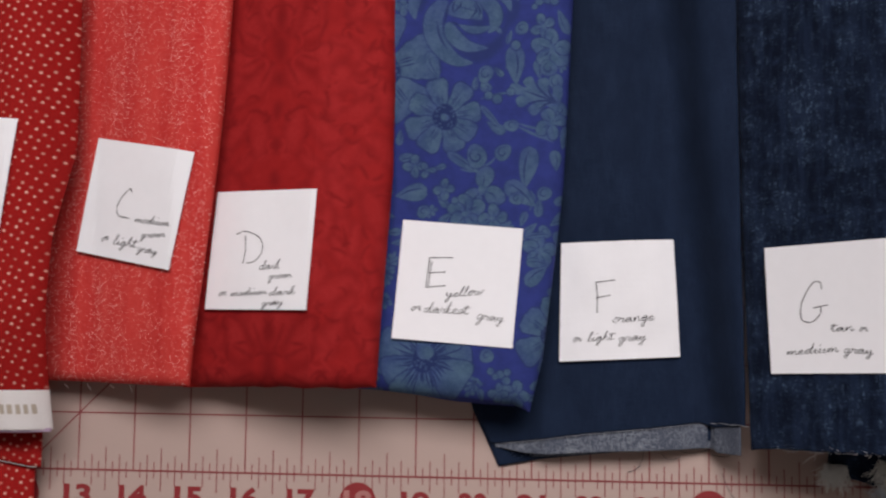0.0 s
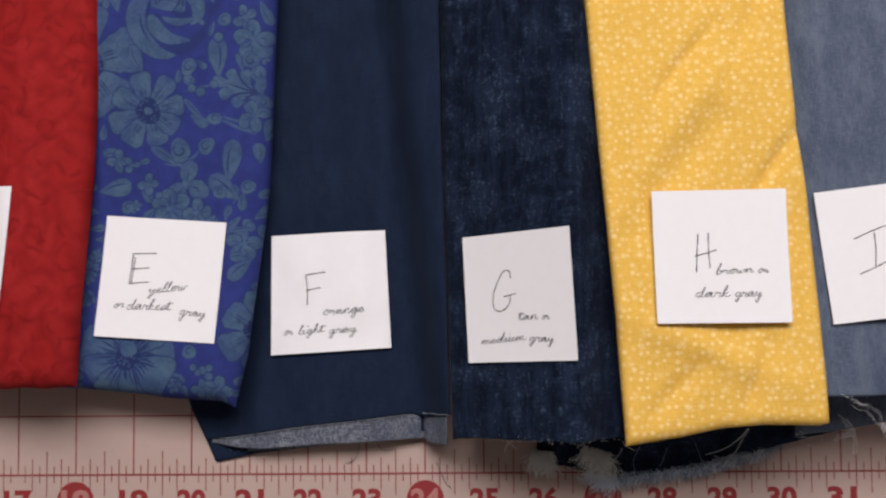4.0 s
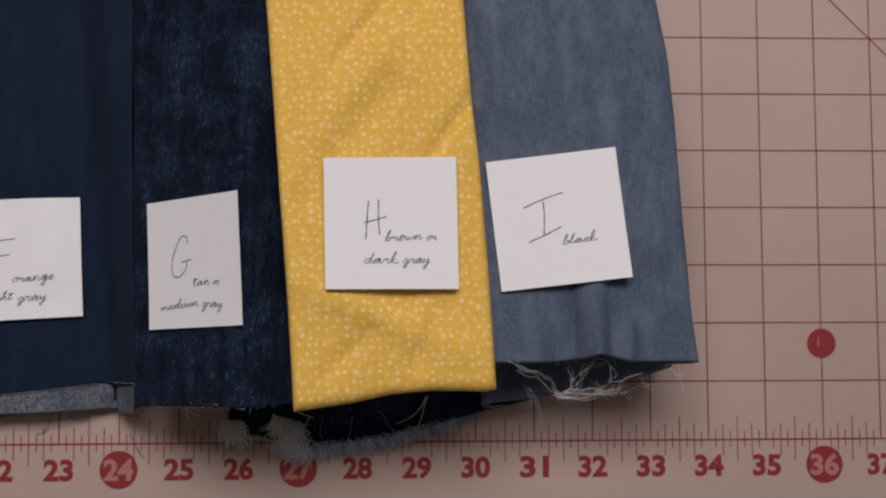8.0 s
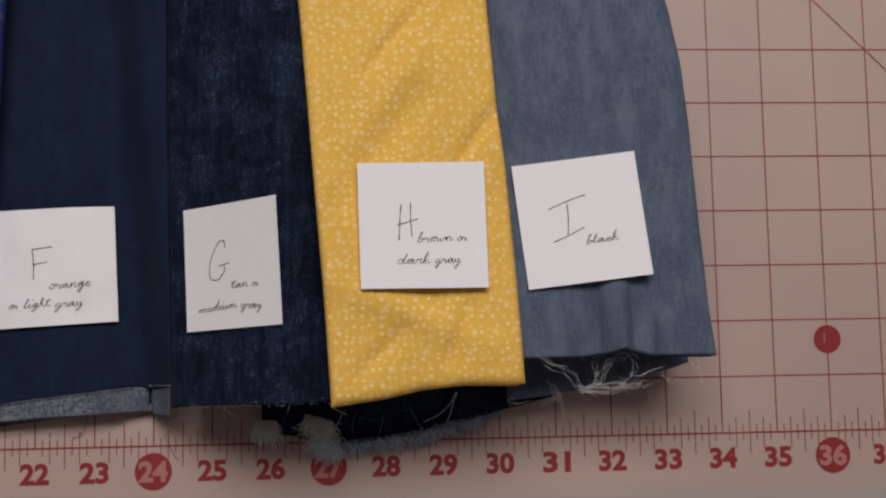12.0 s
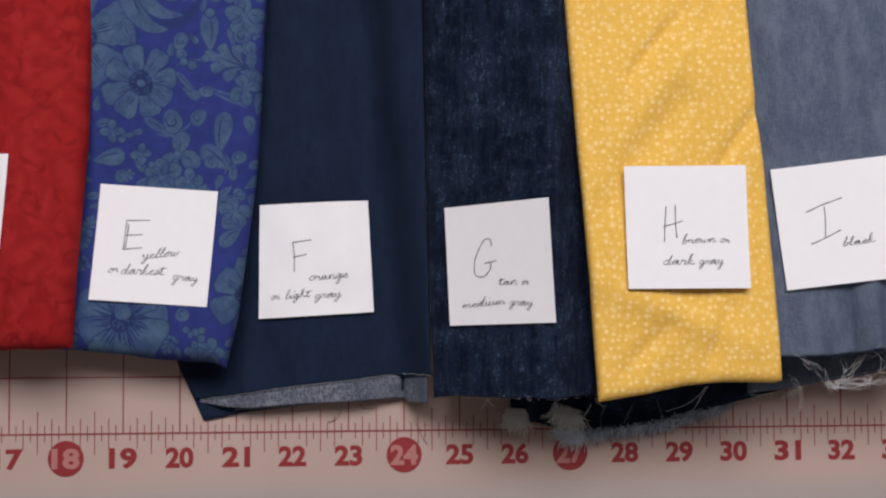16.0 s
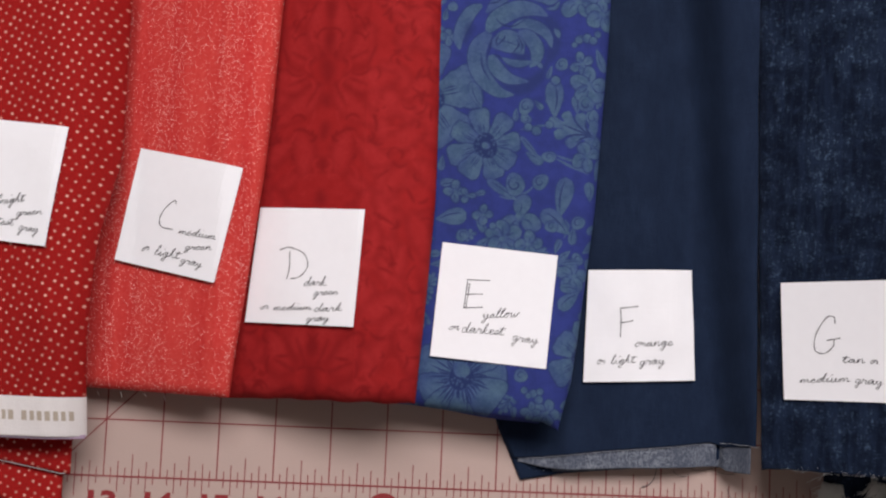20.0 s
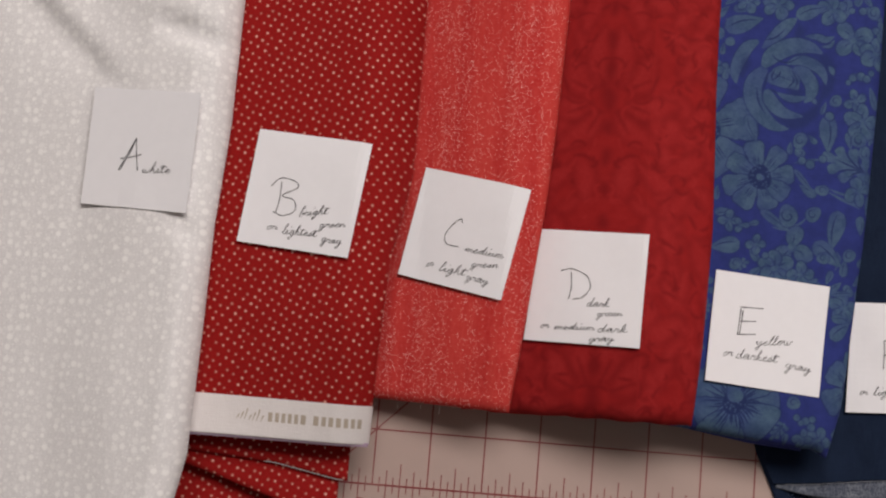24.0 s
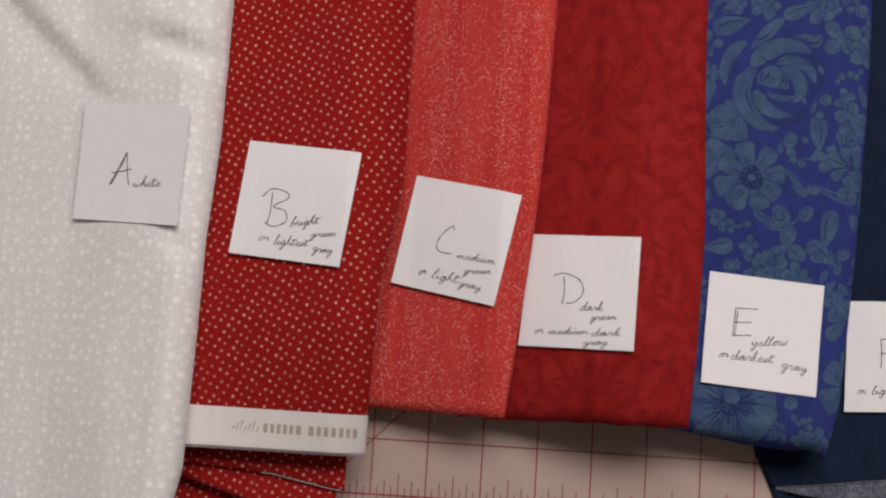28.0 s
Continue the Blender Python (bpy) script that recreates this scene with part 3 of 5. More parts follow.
def height_f(x, y):
    z = np.interp(x, (19, 20.0, 20.5, 21.2, 22.0, 23.2, 24.5), (0.08, 0.10, 0.17, 0.38, 0.46, 0.46, 0.5))
    side = x - crease_f(y)
    lift = 0.25 * (1 + np.tanh((side - 0.24) / 0.22)) - 0.19 * np.exp(-((side + 0.12) ** 2) / 0.22)
    return z + lift + ripple(x, y, 0.022, 29) + ripple(x * 2.2, y * 1.7, 0.016, 30)


edge_f = table_of((19.8, 0.60), (20.40, 0.62), (20.75, 0.66), (21.15, 0.72), (21.8, 0.82), (22.35, 0.88), (23.2, 0.97), (23.8, 1.04), (23.95, 1.0), (24.03, 0.97), (24.5, 1.05))
cloth_f = Cloth(table_of((0, 20.5), (0.6, 20.30), (1.2, 20.0), (4, 19.9), (15, 19.9)), table_of((0, 24.47), (1, 24.46), (4.5, 24.38), (7.3, 24.34), (15, 24.3)), edge_f, height_f, 0.05, 0.12, 0.02, 0.03)
cloth_f.build("top_sheet", navy, fab_f, nu=110, nv=110)
hem_low = table_of((20.3, 0.55), (20.42, 0.54), (20.9, 0.47), (21.25, 0.46), (22.16, 0.53), (23.2, 0.575), (23.93, 0.61), (24.03, 0.60), (24.08, 0.55), (24.45, 0.55))
hem_f = Cloth(table_of((0, 20.40), (0.7, 20.36), (1.3, 20.3)), flat(24.40), hem_low, lambda x, y: height_f(x, np.maximum(y, 0.7)) - 0.045 + ripple(x * 4.5, y * 2, 0.014, 61) - 0.10 * np.exp(-((x - 23.98) / 0.045) ** 2) - 0.03 * np.exp(-((x - 21.05 - 0.5 * (y - 0.5)) / 0.03) ** 2), 0.03, 0.03, 0.02, top=1.4)
hem_f.build("turned_hem", hem_grey, fab_f, "grey reverse side turned out as a hem", nu=170, nv=20)
low_f = Cloth(table_of((0.1, 20.50), (0.25, 20.42), (0.64, 20.24), (1.21, 19.96), (3, 19.6)), flat(24.2), table_of((20.3, 0.20), (20.45, 0.22), (21.14, 0.36), (22.0, 0.46), (22.86, 0.60), (24.2, 0.75)), lambda x, y: 0.07 + 0.04 * (x - 20.4), 0.04, 0.03, 0.02, top=6)
low_f.build("lower_layer", navy, fab_f, nu=50, nv=24)
low_f2 = Cloth(flat(21.0), flat(23.0), table_of((21.0, 0.40), (21.6, 0.43), (22.86, 0.56)), lambda x, y: 0.12 + 0.045 * (x - 20.4), 0.02, 0.02, 0.02, top=1.0)
low_f2.build("lower_hem", hem_grey, fab_f, "thin grey edge of the layer beneath", nu=30, nv=6)
fill_f = Cloth(flat(20.8), flat(24.25), flat(1.25), lambda x, y: height_f(x, y) - 0.09, 0.25, 0.1)
fill_f.build("folded_layer", navy, fab_f, nu=40, nv=24)

# G: dark slub denim, with frayed lower layers
fab_g = swatch("folded_denim_fabric", "dark blue slub denim fabric with frayed cut edges, folded", 26, 4)
slope_g = table_of((24.2, 0.80), (24.5, 1.06), (24.75, 1.24), (25.5, 1.84), (26.2, 2.38), (26.38, 2.43), (26.6, 2.24), (26.9, 1.90), (27.3, 1.75), (28, 1.7))
cloth_g = Cloth(table_of((0, 24.50), (0.7, 24.50), (4.5, 24.40), (8, 24.34), (15, 24.3)), flat(28.0), lambda x: np.interp(x, (24.4, 24.8, 26.0, 27.1, 28), (0.66, 0.72, 0.75, 0.76, 0.78)) + 0.006 * np.sin(x * 21), lambda x, y: slope_g(x) + ripple(x, y, 0.015, 31), 0.05, 0.05, 0.02, 0.05)
cloth_g.build("top_sheet", denim, fab_g)
frill_low = table_of((25.3, 0.50), (25.75, 0.22), (26.0, 0.14), (26.35, 0.15), (26.7, 0.04), (27.1, -0.08), (27.7, 0.0), (28.6, 0.11), (29.2, 0.27), (30.0, 0.50), (30.9, 0.72))
frill = Cloth(flat(25.88), flat(30.9), frill_low, lambda x, y: 0.31 + np.clip(y - 0.3, 0, 3) * 0.30 + ripple(x * 3, y, 0.03, 5), 0.05, 0.05, 0.03, top=3.0)
frill.build("frayed_layer", denim, fab_g, "dark lower denim layer with a frayed pale blue edge", nu=90, nv=24)
low_g = Cloth(flat(25.95), flat(30.5), lambda x: frill_low(x) + 0.12, lambda x, y: 0.20 + 0.02 * np.sin(x * 4), 0.17, 0.1, top=6.0)
low_g.build("folded_layer", denim, fab_g, nu=40, nv=20)
for k in range(3):
    fill = Cloth(flat(24.75 + 0.22 * k), flat(28.0), flat(0.95 + 0.1 * (k % 2)), lambda x, y, k=k: np.minimum(slope_g(x) - 0.09, 0.75 + 0.5 * k), 0.4, 0.1)
    fill.build("folded_layer", denim, fab_g, nu=40, nv=20)

# H: yellow with cream dots
fab_h = swatch("folded_yellow_fabric", "golden yellow cotton fabric with cream dots, softly creased and folded", 28.5, 4)


cloth_left_h = table_of((0, 27.15), (0.71, 27.12), (2.6, 27.0), (4.74, 26.83), (6.93, 26.66), (15, 26.0))


def height_h(x, y):
    z = 2.24 + 0.02 * np.sin(x * 2.4) + 0.12 * np.exp(-np.clip(x - cloth_left_h(y), 0, 5) / 0.35) + ripple(x, y, 0.03, 41)
    z = z + groove(x, y, (27.7, 6.0), (28.6, 7.1), 0.10, 0.11) + groove(x, y, (29.1, 4.4), (29.85, 5.5), 0.12, 0.11)
    z = z + groove(x, y, (27.3, 3.9), (28.6, 5.6), 0.24, 0.09) + groove(x, y, (27.6, 1.2), (28.3, 1.9), 0.16, 0.09)
    z = z + groove(x, y, (28.7, 6.2), (29.5, 7.9), 0.16, 0.08) + groove(x, y, (28.9, 1.1), (29.3, 2.2), 0.14, 0.09)
    return z + groove(x, y, (27.2, 2.6), (29.6, 1.6), 0.25, -0.09) + groove(x, y, (27.5, 4.9), (29.3, 7.2), 0.2, -0.07)


cloth_h = Cloth(
    cloth_left_h,
    table_of((0, 30.19), (0.98, 30.18), (2.62, 30.09), (4.35, 29.96), (5.2, 29.86), (5.58, 29.82), (7, 29.71), (15, 29.2)),
    table_of((26.9, 0.68), (27.15, 0.68), (27.97, 0.79), (28.57, 0.92), (29.21, 0.98), (30.03, 0.96), (30.2, 1.0)),
    height_h,
    0.34,
    0.15,
    0.20,
)
cloth_h.build("top_fold", yellow_dots, fab_h, nu=120, nv=150)
layers_below(cloth_h, fab_h, yellow_dots, lambda x, y: 0.75 + 0 * x, 2, 0.2, 0.08)

# I: blue chambray
fab_i = swatch("folded_chambray_fabric", "greyish blue chambray fabric with frayed cut edges, folded", 31.5, 4)


def height_i(x, y):
    near = np.exp(-np.clip(y - 1.4, 0, 9) / 1.1)
    wave = 0.16 * np.exp(-((x - 31.72) ** 2) / 0.05) - 0.09 * np.exp(-((x - 31.25) ** 2) / 0.08) - 0.08 * np.exp(-((x - 32.15) ** 2) / 0.05) + 0.05 * np.exp(-((x - 32.5) ** 2) / 0.02)
    return 2.14 + 1.5 * wave * near + ripple(x, y, 0.02, 47) + groove(x, y, (31.42, 1.1), (31.36, 2.6), 0.06, 0.07) + groove(x, y, (31.98, 1.1), (31.92, 2.7), 0.07, 0.08) + groove(x, y, (32.3, 1.1), (32.28, 2.0), 0.05, 0.05) + groove(x, y, (31.72, 1.1), (31.66, 2.5), 0.10, -0.06) - 0.3 * np.exp(-np.clip(x - 29.5, 0, 9) ** 2 / 0.16)


right_i = table_of((0, 33.36), (1.39, 33.32), (2.09, 33.23), (3.5, 33.12), (5.27, 33.01), (6.18, 32.91), (7.09, 32.74), (8.2, 32.43), (15, 31.7))
cloth_i = Cloth(flat(29.3), right_i, table_of((29.3, 1.37), (31.13, 1.38), (31.5, 1.43), (31.74, 1.51), (32.0, 1.45), (32.26, 1.39), (33.3, 1.38)), height_i, 0.30, 0.34, 0.04)
cloth_i.build("top_fold", chambray, fab_i, nu=120)
for n, (z, dy, dx) in enumerate(((1.45, 0.12, 0.14), (0.85, 0.0, 0.10), (0.5, 0.04, 0.2))):
    low = table_of((29.5, 0.64), (30.3, 0.70), (30.85, 0.76), (31.45, 0.86), (32.3, 1.0), (33.0, 1.2), (33.3, 1.3)) if n else table_of((29.5, 1.5), (33.3, 1.52))
    under = Cloth(flat(29.5 if n == 0 else 30.05), lambda y, dx=dx: right_i(y) - dx, lambda x, low=low, dy=dy: low(x) + dy, lambda x, y, z=z: z + 0.04 * np.sin(x * 3 + z * 5), 0.28, 0.2, 0.06)
    under.build("folded_layer", chambray, fab_i, nu=50, nv=30)

# ---- printed motifs lying on the cloth ----
class Print:
    """Flat shapes that follow a cloth's surface, one mesh for each motif."""

    def __init__(self, cloth, parent):
        self.cloth, self.parent, self.lift, self.laid = cloth, parent, 0.0, []

    def begin(self):
        self.sets, self.lift = {}, 0.0

    def shape(self, material, outline, rings=3, step=0.0004):
        c, o = self.cloth, np.array(outline, float)
        o[:, 1] = np.maximum(o[:, 1], c.bottom(o[:, 0]) + 0.03)
        o[:, 0] = np.minimum(o[:, 0], c.right(o[:, 1]) - 0.02)
        m, n = o.mean(0), len(o)
        verts, faces = self.sets.setdefault(material, ([], []))
        base = len(verts)
        self.lift += step
        pts = [m[None]] + [m + (o - m) * (k + 1) / rings for k in range(rings)]
        p = np.concatenate(pts)
        z = c.surface(p[:, 0], p[:, 1]) + self.lift
        ox, oy = self.parent.location.x / INCH, self.parent.location.y / INCH
        verts += (np.stack([p[:, 0] - ox, p[:, 1] - oy, z], 1) * INCH).tolist()
        area = (o[:, 0] * np.roll(o[:, 1], -1) - np.roll(o[:, 0], -1) * o[:, 1]).sum()
        for k in range(n):
            l = (k + 1) % n
            if area < 0:
                k, l = l, k
            faces.append((base, base + 1 + k, base + 1 + l))
            for r in range(rings - 1):
                a, b = base + 1 + r * n, base + 1 + (r + 1) * n
                faces.append((a + k, b + k, b + l, a + l))

    def end(self, name):
        # a motif lies over those that it overlaps
        p = np.concatenate([np.array(v) for v, _ in self.sets.values()])
        lo, hi = p.min(0) - 0.0002, p.max(0) + 0.0002
        over = [t for a, b, t in self.laid if (a[:2] < hi[:2]).all() and (b[:2] > lo[:2]).all()]
        base = max(over, default=0.0035)
        self.laid.append((lo, hi, base + self.lift))
        for material, (v, f) in self.sets.items():
            v = [(x, y, z + base * INCH) for x, y, z in v]
            mesh_object(name, v, f, material, self.parent, smooth=True)


def petal(x, y, angle, r0, r1, width, steps=9, bend=0.0):
    """Outline of a petal that points from (x, y) along angle."""
    ca, sa = math.cos(angle), math.sin(angle)
    pts = []
    for side in (1, -1):
        for k in range(steps + 1):
            t = k / steps if side == 1 else 1 - k / steps
            along = r0 + (r1 - r0) * t
            off = side * width * math.sin(math.pi * min(0.999, 0.06 + 0.94 * t**1.15)) ** 0.75 + bend * t * t
            pts.append((x + ca * along - sa * off, y + sa * along + ca * off))
    return pts


def line_shape(points, width):
    p = np.array(points, float)
    d = np.gradient(p, axis=0)
    d /= np.linalg.norm(d, axis=1, keepdims=True) + 1e-9
    w = np.sin(np.linspace(0.25, math.pi - 0.25, len(p)))[:, None] * width / 2
    n = np.stack([-d[:, 1], d[:, 0]], 1) * w
    return np.concatenate([p + n, (p - n)[::-1]])


def ring_of(x, y, r, n=16, wob=0.0, rnd=random):
    return [(x + r * (1 + wob * rnd.uniform(-1, 1)) * math.cos(2 * math.pi * k / n), y + r * (1 + wob * rnd.uniform(-1, 1)) * math.sin(2 * math.pi * k / n)) for k in range(n)]


def strokes(pr, material, points, width):
    """A thin line, as a row of short pieces that bend with the cloth."""
    o = line_shape(points, width)
    n = len(points)
    if isinstance(pr, Dye):
        return pr.shape(material, o)
    for k in range(0, n - 1):
        quad = [o[k], o[k + 1], o[2 * n - 2 - k], o[2 * n - 1 - k]]
        pr.shape(material, quad, 1, 0.0)


def flowing(points, steps=6):
    """A smooth line through the points."""
    p = np.array(points, float)
    p = np.concatenate([[2 * p[0] - p[1]], p, [2 * p[-1] - p[-2]]])
    out = []
    for k in range(1, len(p) - 2):
        for t in np.arange(steps) / steps:
            a, b, c, d = p[k - 1 : k + 3]
            out.append(0.5 * (2 * b + (c - a) * t + (2 * a - 5 * b + 4 * c - d) * t * t + (3 * b - a - 3 * c + d) * t**3))
    return np.array(out + [p[-2]])


class Dye:
    """A printed face: a fine sheet on a cloth whose points hold how much of the lighter and of the darker dye they took."""

    def __init__(self, cloth, x0, y1, step, blur):
        self.cloth, self.step, self.blur = cloth, step, blur
        self.nu = int((float(cloth.right(np.array(4.0))) - x0) / step)
        self.nv = int((y1 - 1.5) / step)
        u, s = np.meshgrid(np.linspace(0, 1, self.nu), np.linspace(0, 1, self.nv))
        u = 0.8 * u + 0.2 * np.sin(u * math.pi / 2)
        y = 1.5 + s * (y1 - 1.5)
        for _ in range(3):
            x = x0 + (cloth.right(y) - x0) * u
            y = cloth.bottom(x) + s**1.06 * (y1 - cloth.bottom(x))
        self.x, self.y = x, y
        self.light, self.dark = np.zeros(x.shape), np.zeros(x.shape)
        self.rng = random.Random(77)

    def begin(self):
        pass

    def end(self, name):
        pass

    def shape(self, dye, outline, rings=0, step=0.0, blur=None, much=1.0):
        o = np.array(outline, float)
        w = blur or self.blur
        lo, hi = o.min(0) - 2 * w, o.max(0) + 2 * w
        rows = np.nonzero((self.y.max(1) > lo[1]) & (self.y.min(1) < hi[1]))[0]
        cols = np.nonzero((self.x.max(0) > lo[0]) & (self.x.min(0) < hi[0]))[0]
        if len(rows) == 0 or len(cols) == 0:
            return
        win = (slice(rows[0], rows[-1] + 1), slice(cols[0], cols[-1] + 1))
        x, y = self.x[win], self.y[win]
        near, inside = np.full(x.shape, 9.0), np.zeros(x.shape, bool)
        for (ax, ay), (bx, by) in zip(o, np.roll(o, -1, axis=0)):
            dx, dy = bx - ax, by - ay
            t = np.clip(((x - ax) * dx + (y - ay) * dy) / (dx * dx + dy * dy + 1e-12), 0, 1)
            near = np.minimum(near, (x - ax - t * dx) ** 2 + (y - ay - t * dy) ** 2)
            inside ^= ((ay > y) != (by > y)) & (x < ax + dx * (y - ay) / (dy if dy else 1e-9))
        d = np.sqrt(near) * np.where(inside, 1, -1)
        a = np.clip(0.5 + d / (2 * w), 0, 1)
        a = a * a * (3 - 2 * a) * much
        turn = self.rng.uniform(0, 6.28)
        m, size = o.mean(0), max(np.ptp(o, axis=0).max(), 0.01)
        shade = np.clip(0.70 + 0.46 * ((x - m[0]) * math.cos(turn) + (y - m[1]) * math.sin(turn)) / size, 0.42, 1.0)
        if dye == "light":
            shade = shade * (0.82 + 0.18 * np.clip(d / (0.25 * size), 0, 1))
        self.light[win] = self.light[win] * (1 - a) + (a * shade if dye == "light" else 0)
        self.dark[win] = self.dark[win] * (1 - a) + (a if dye == "dark" else 0)

    def build(self, name, material, parent, label):
        nu, nv = self.nu, self.nv
        ox, oy = parent.location.x / INCH, parent.location.y / INCH
        z = self.cloth.surface(self.x, self.y) + 0.005
        verts = np.stack([self.x - ox, self.y - oy, z], -1).reshape(-1, 3) * INCH
        j, i = np.meshgrid(np.arange(nv - 1), np.arange(nu - 1), indexing="ij")
        a = (j * nu + i).ravel()
        ob = mesh_object(name, verts.tolist(), np.stack([a, a + 1, a + nu + 1, a + nu], 1).tolist(), material, parent, label, smooth=True)
        layer = ob.data.color_attributes.new("dye", "FLOAT_COLOR", "POINT")
        flat_dye = np.stack([self.light, self.dark, 0 * self.light, 0 * self.light + 1], -1).astype(np.float32)
        layer.data.foreach_set("color", flat_dye.ravel())
        return ob


rnd = random.Random(11)
floral = Dye(cloth_e, 18.05, 10.6, 0.0125, 0.010)


def polar(x, y, degrees, d):
    return x + d * math.cos(radians(degrees)), y + d * math.sin(radians(degrees))


def blob(x, y, r, squash=1.0, degrees=0.0, wob=0.06, n=18):
    """A soft uneven oval."""
    p, q = rnd.uniform(0, 6.28), rnd.uniform(0, 6.28)
    ca, sa = math.cos(radians(degrees)), math.sin(radians(degrees))
    out = []
    for k in range(n):
        a = 2 * math.pi * k / n
        d = r * (1 + wob * math.sin(2 * a + p) + wob * 0.7 * math.sin(3 * a + q))
        u, v = d * math.cos(a), d * squash * math.sin(a)
        out.append((x + u * ca - v * sa, y + u * sa + v * ca))
    return out


def inked(outline, grow=0.018):
    """A slate shape on a slightly larger dark one."""
    o = np.array(outline, float)
    m = o.mean(0)
    d = o - m
    floral.shape("dark", (m + d * (1 + grow / (np.linalg.norm(d, axis=1, keepdims=True) + 1e-6))).tolist())
    floral.shape("light", outline)


def lobe(x, y, degrees, r0, r1, width):
    """A broad petal with a rounded, slightly notched end."""
    a, pts = radians(degrees), []
    for side in (1, -1):
        for k in range(12):
            t = k / 11 if side == 1 else 1 - k / 11
            w = width * (0.30 + 0.70 * t**0.9) * math.sqrt(max(0.0, 1 - t**5)) * (1 + 0.09 * math.sin(13 * t + degrees))
            along = r0 + (r1 - r0) * t + width * 0.10 * math.cos(3 * math.pi * t + degrees)
            if t > 0.93:
                along -= (r1 - r0) * 0.05
            pts.append((x + math.cos(a) * along - side * math.sin(a) * w, y + math.sin(a) * along + side * math.cos(a) * w))
    return pts


def daisy(x, y, r, petals, turn=0.0):
    floral.begin()
    wide = r * 2.95 / petals
    for k in range(petals):
        a = math.degrees(turn) + 360 * k / petals + rnd.uniform(-5, 5)
        inked(lobe(x, y, a, r * 0.2, r * rnd.uniform(0.92, 1.08), wide * rnd.uniform(0.9, 1.05)), 0.016)
        for da in (-9, 3, 11):
            strokes(floral, "dark", [polar(x, y, a + da * (1.2 - q), r * q) for q in (0.34, 0.5, rnd.uniform(0.56, 0.74))], r * 0.028)
    floral.shape("dark", blob(x, y, r * 0.33))
    for k in range(26):
        a, d = rnd.uniform(0, 360), r * rnd.uniform(0.19, 0.33)
        floral.shape("light", ring_of(*polar(x, y, a, d), r * 0.022, 6), 1, 0.0)
    floral.shape("light", blob(x, y, r * 0.10, 1.1, 80, 0.08), 2)
    floral.end("printed_daisy")


def blossom(x, y, r, petals, turn=0.0, name="printed_blossom"):
    """A small flower of round overlapping lobes with dark inner lines."""
    floral.begin()
    for k in range(petals):
        a = turn + 360 * k / petals + rnd.uniform(-12, 12)
        inked(blob(*polar(x, y, a, r * 0.58), r * rnd.uniform(0.42, 0.52), rnd.uniform(0.75, 0.95), a), 0.014)
        strokes(floral, "dark", [polar(x, y, a + rnd.uniform(-8, 8), r * q) for q in (0.2, 0.4, 0.65)], r * 0.06)
    floral.shape("light", blob(x, y, r * 0.22, 0.8, turn, 0.15), 2)
    floral.end(name)


def bud(x, y, r, degrees=0.0):
    """A round bud with a dark spiral inside."""
    floral.begin()
    inked(blob(x, y, r, 0.86, degrees, 0.08), 0.008)
    if r > 0.10:
        strokes(floral, "dark", [polar(x, y, degrees + 330 * q, r * (0.66 - 0.5 * q)) for q in np.linspace(0, 1, 12)], r * 0.15)
    floral.end("printed_bud")


def drop(x0, y0, x1, y1, width, bend=0.25, name="printed_leaf"):
    """A pointed leaf from its round base to its tip, with one dark vein curling inside."""
    floral.begin()
    dx, dy = x1 - x0, y1 - y0
    side, length = (1 if bend > 0 else -1), math.hypot(dx, dy)
    at = lambda t, w: (x0 + dx * t - dy / length * (w + bend * width * 2.2 * t * t), y0 + dy * t + dx / length * (w + bend * width * 2.2 * t * t))
    prof = lambda t: width * (max(0.0, math.sin(math.pi * min(1.0, t**0.62))) ** 0.85)
    outline = [at(t, prof(t)) for t in np.linspace(0, 1, 14)] + [at(t, -prof(t) * 0.9) for t in np.linspace(1, 0, 14)[1:-1]]
    inked(outline, 0.008)
    strokes(floral, "dark", [at(t, side * width * (0.42 * math.sin(3.4 * t) - 0.1)) for t in np.linspace(0.12, 0.84, 8)], max(0.016, width * 0.16))
    floral.end(name)


def acanthus(x, y, degrees, size):
    """A spreading leaf of pointed lobes along a bent rib."""
    floral.begin()
    for k, (t, da, l) in enumerate(((0.05, 75, 0.42), (0.05, -70, 0.40), (0.3, 58, 0.5), (0.3, -55, 0.48), (0.55, 40, 0.5), (0.55, -38, 0.46), (0.72, 4, 0.5))):
        px, py = polar(x, y, degrees, size * t)
        inked(lobe(px, py, degrees + da, 0.0, size * l * 1.1, size * 0.17), 0.006)
    mid = polar(x, y, degrees, size * 0.45)
    floral.shape("light", blob(*mid, size * 0.48, 0.34, degrees, 0.05))
    for da, t in ((0, 0.9), (40, 0.5), (-40, 0.5), (22, 0.75), (-22, 0.75)):
        strokes(floral, "dark", [polar(x, y, degrees + da * q * 0.9, size * t * q) for q in (0.15, 0.45, 0.7, 1.0)], max(0.014, size * 0.045))
    floral.end("printed_leaf")


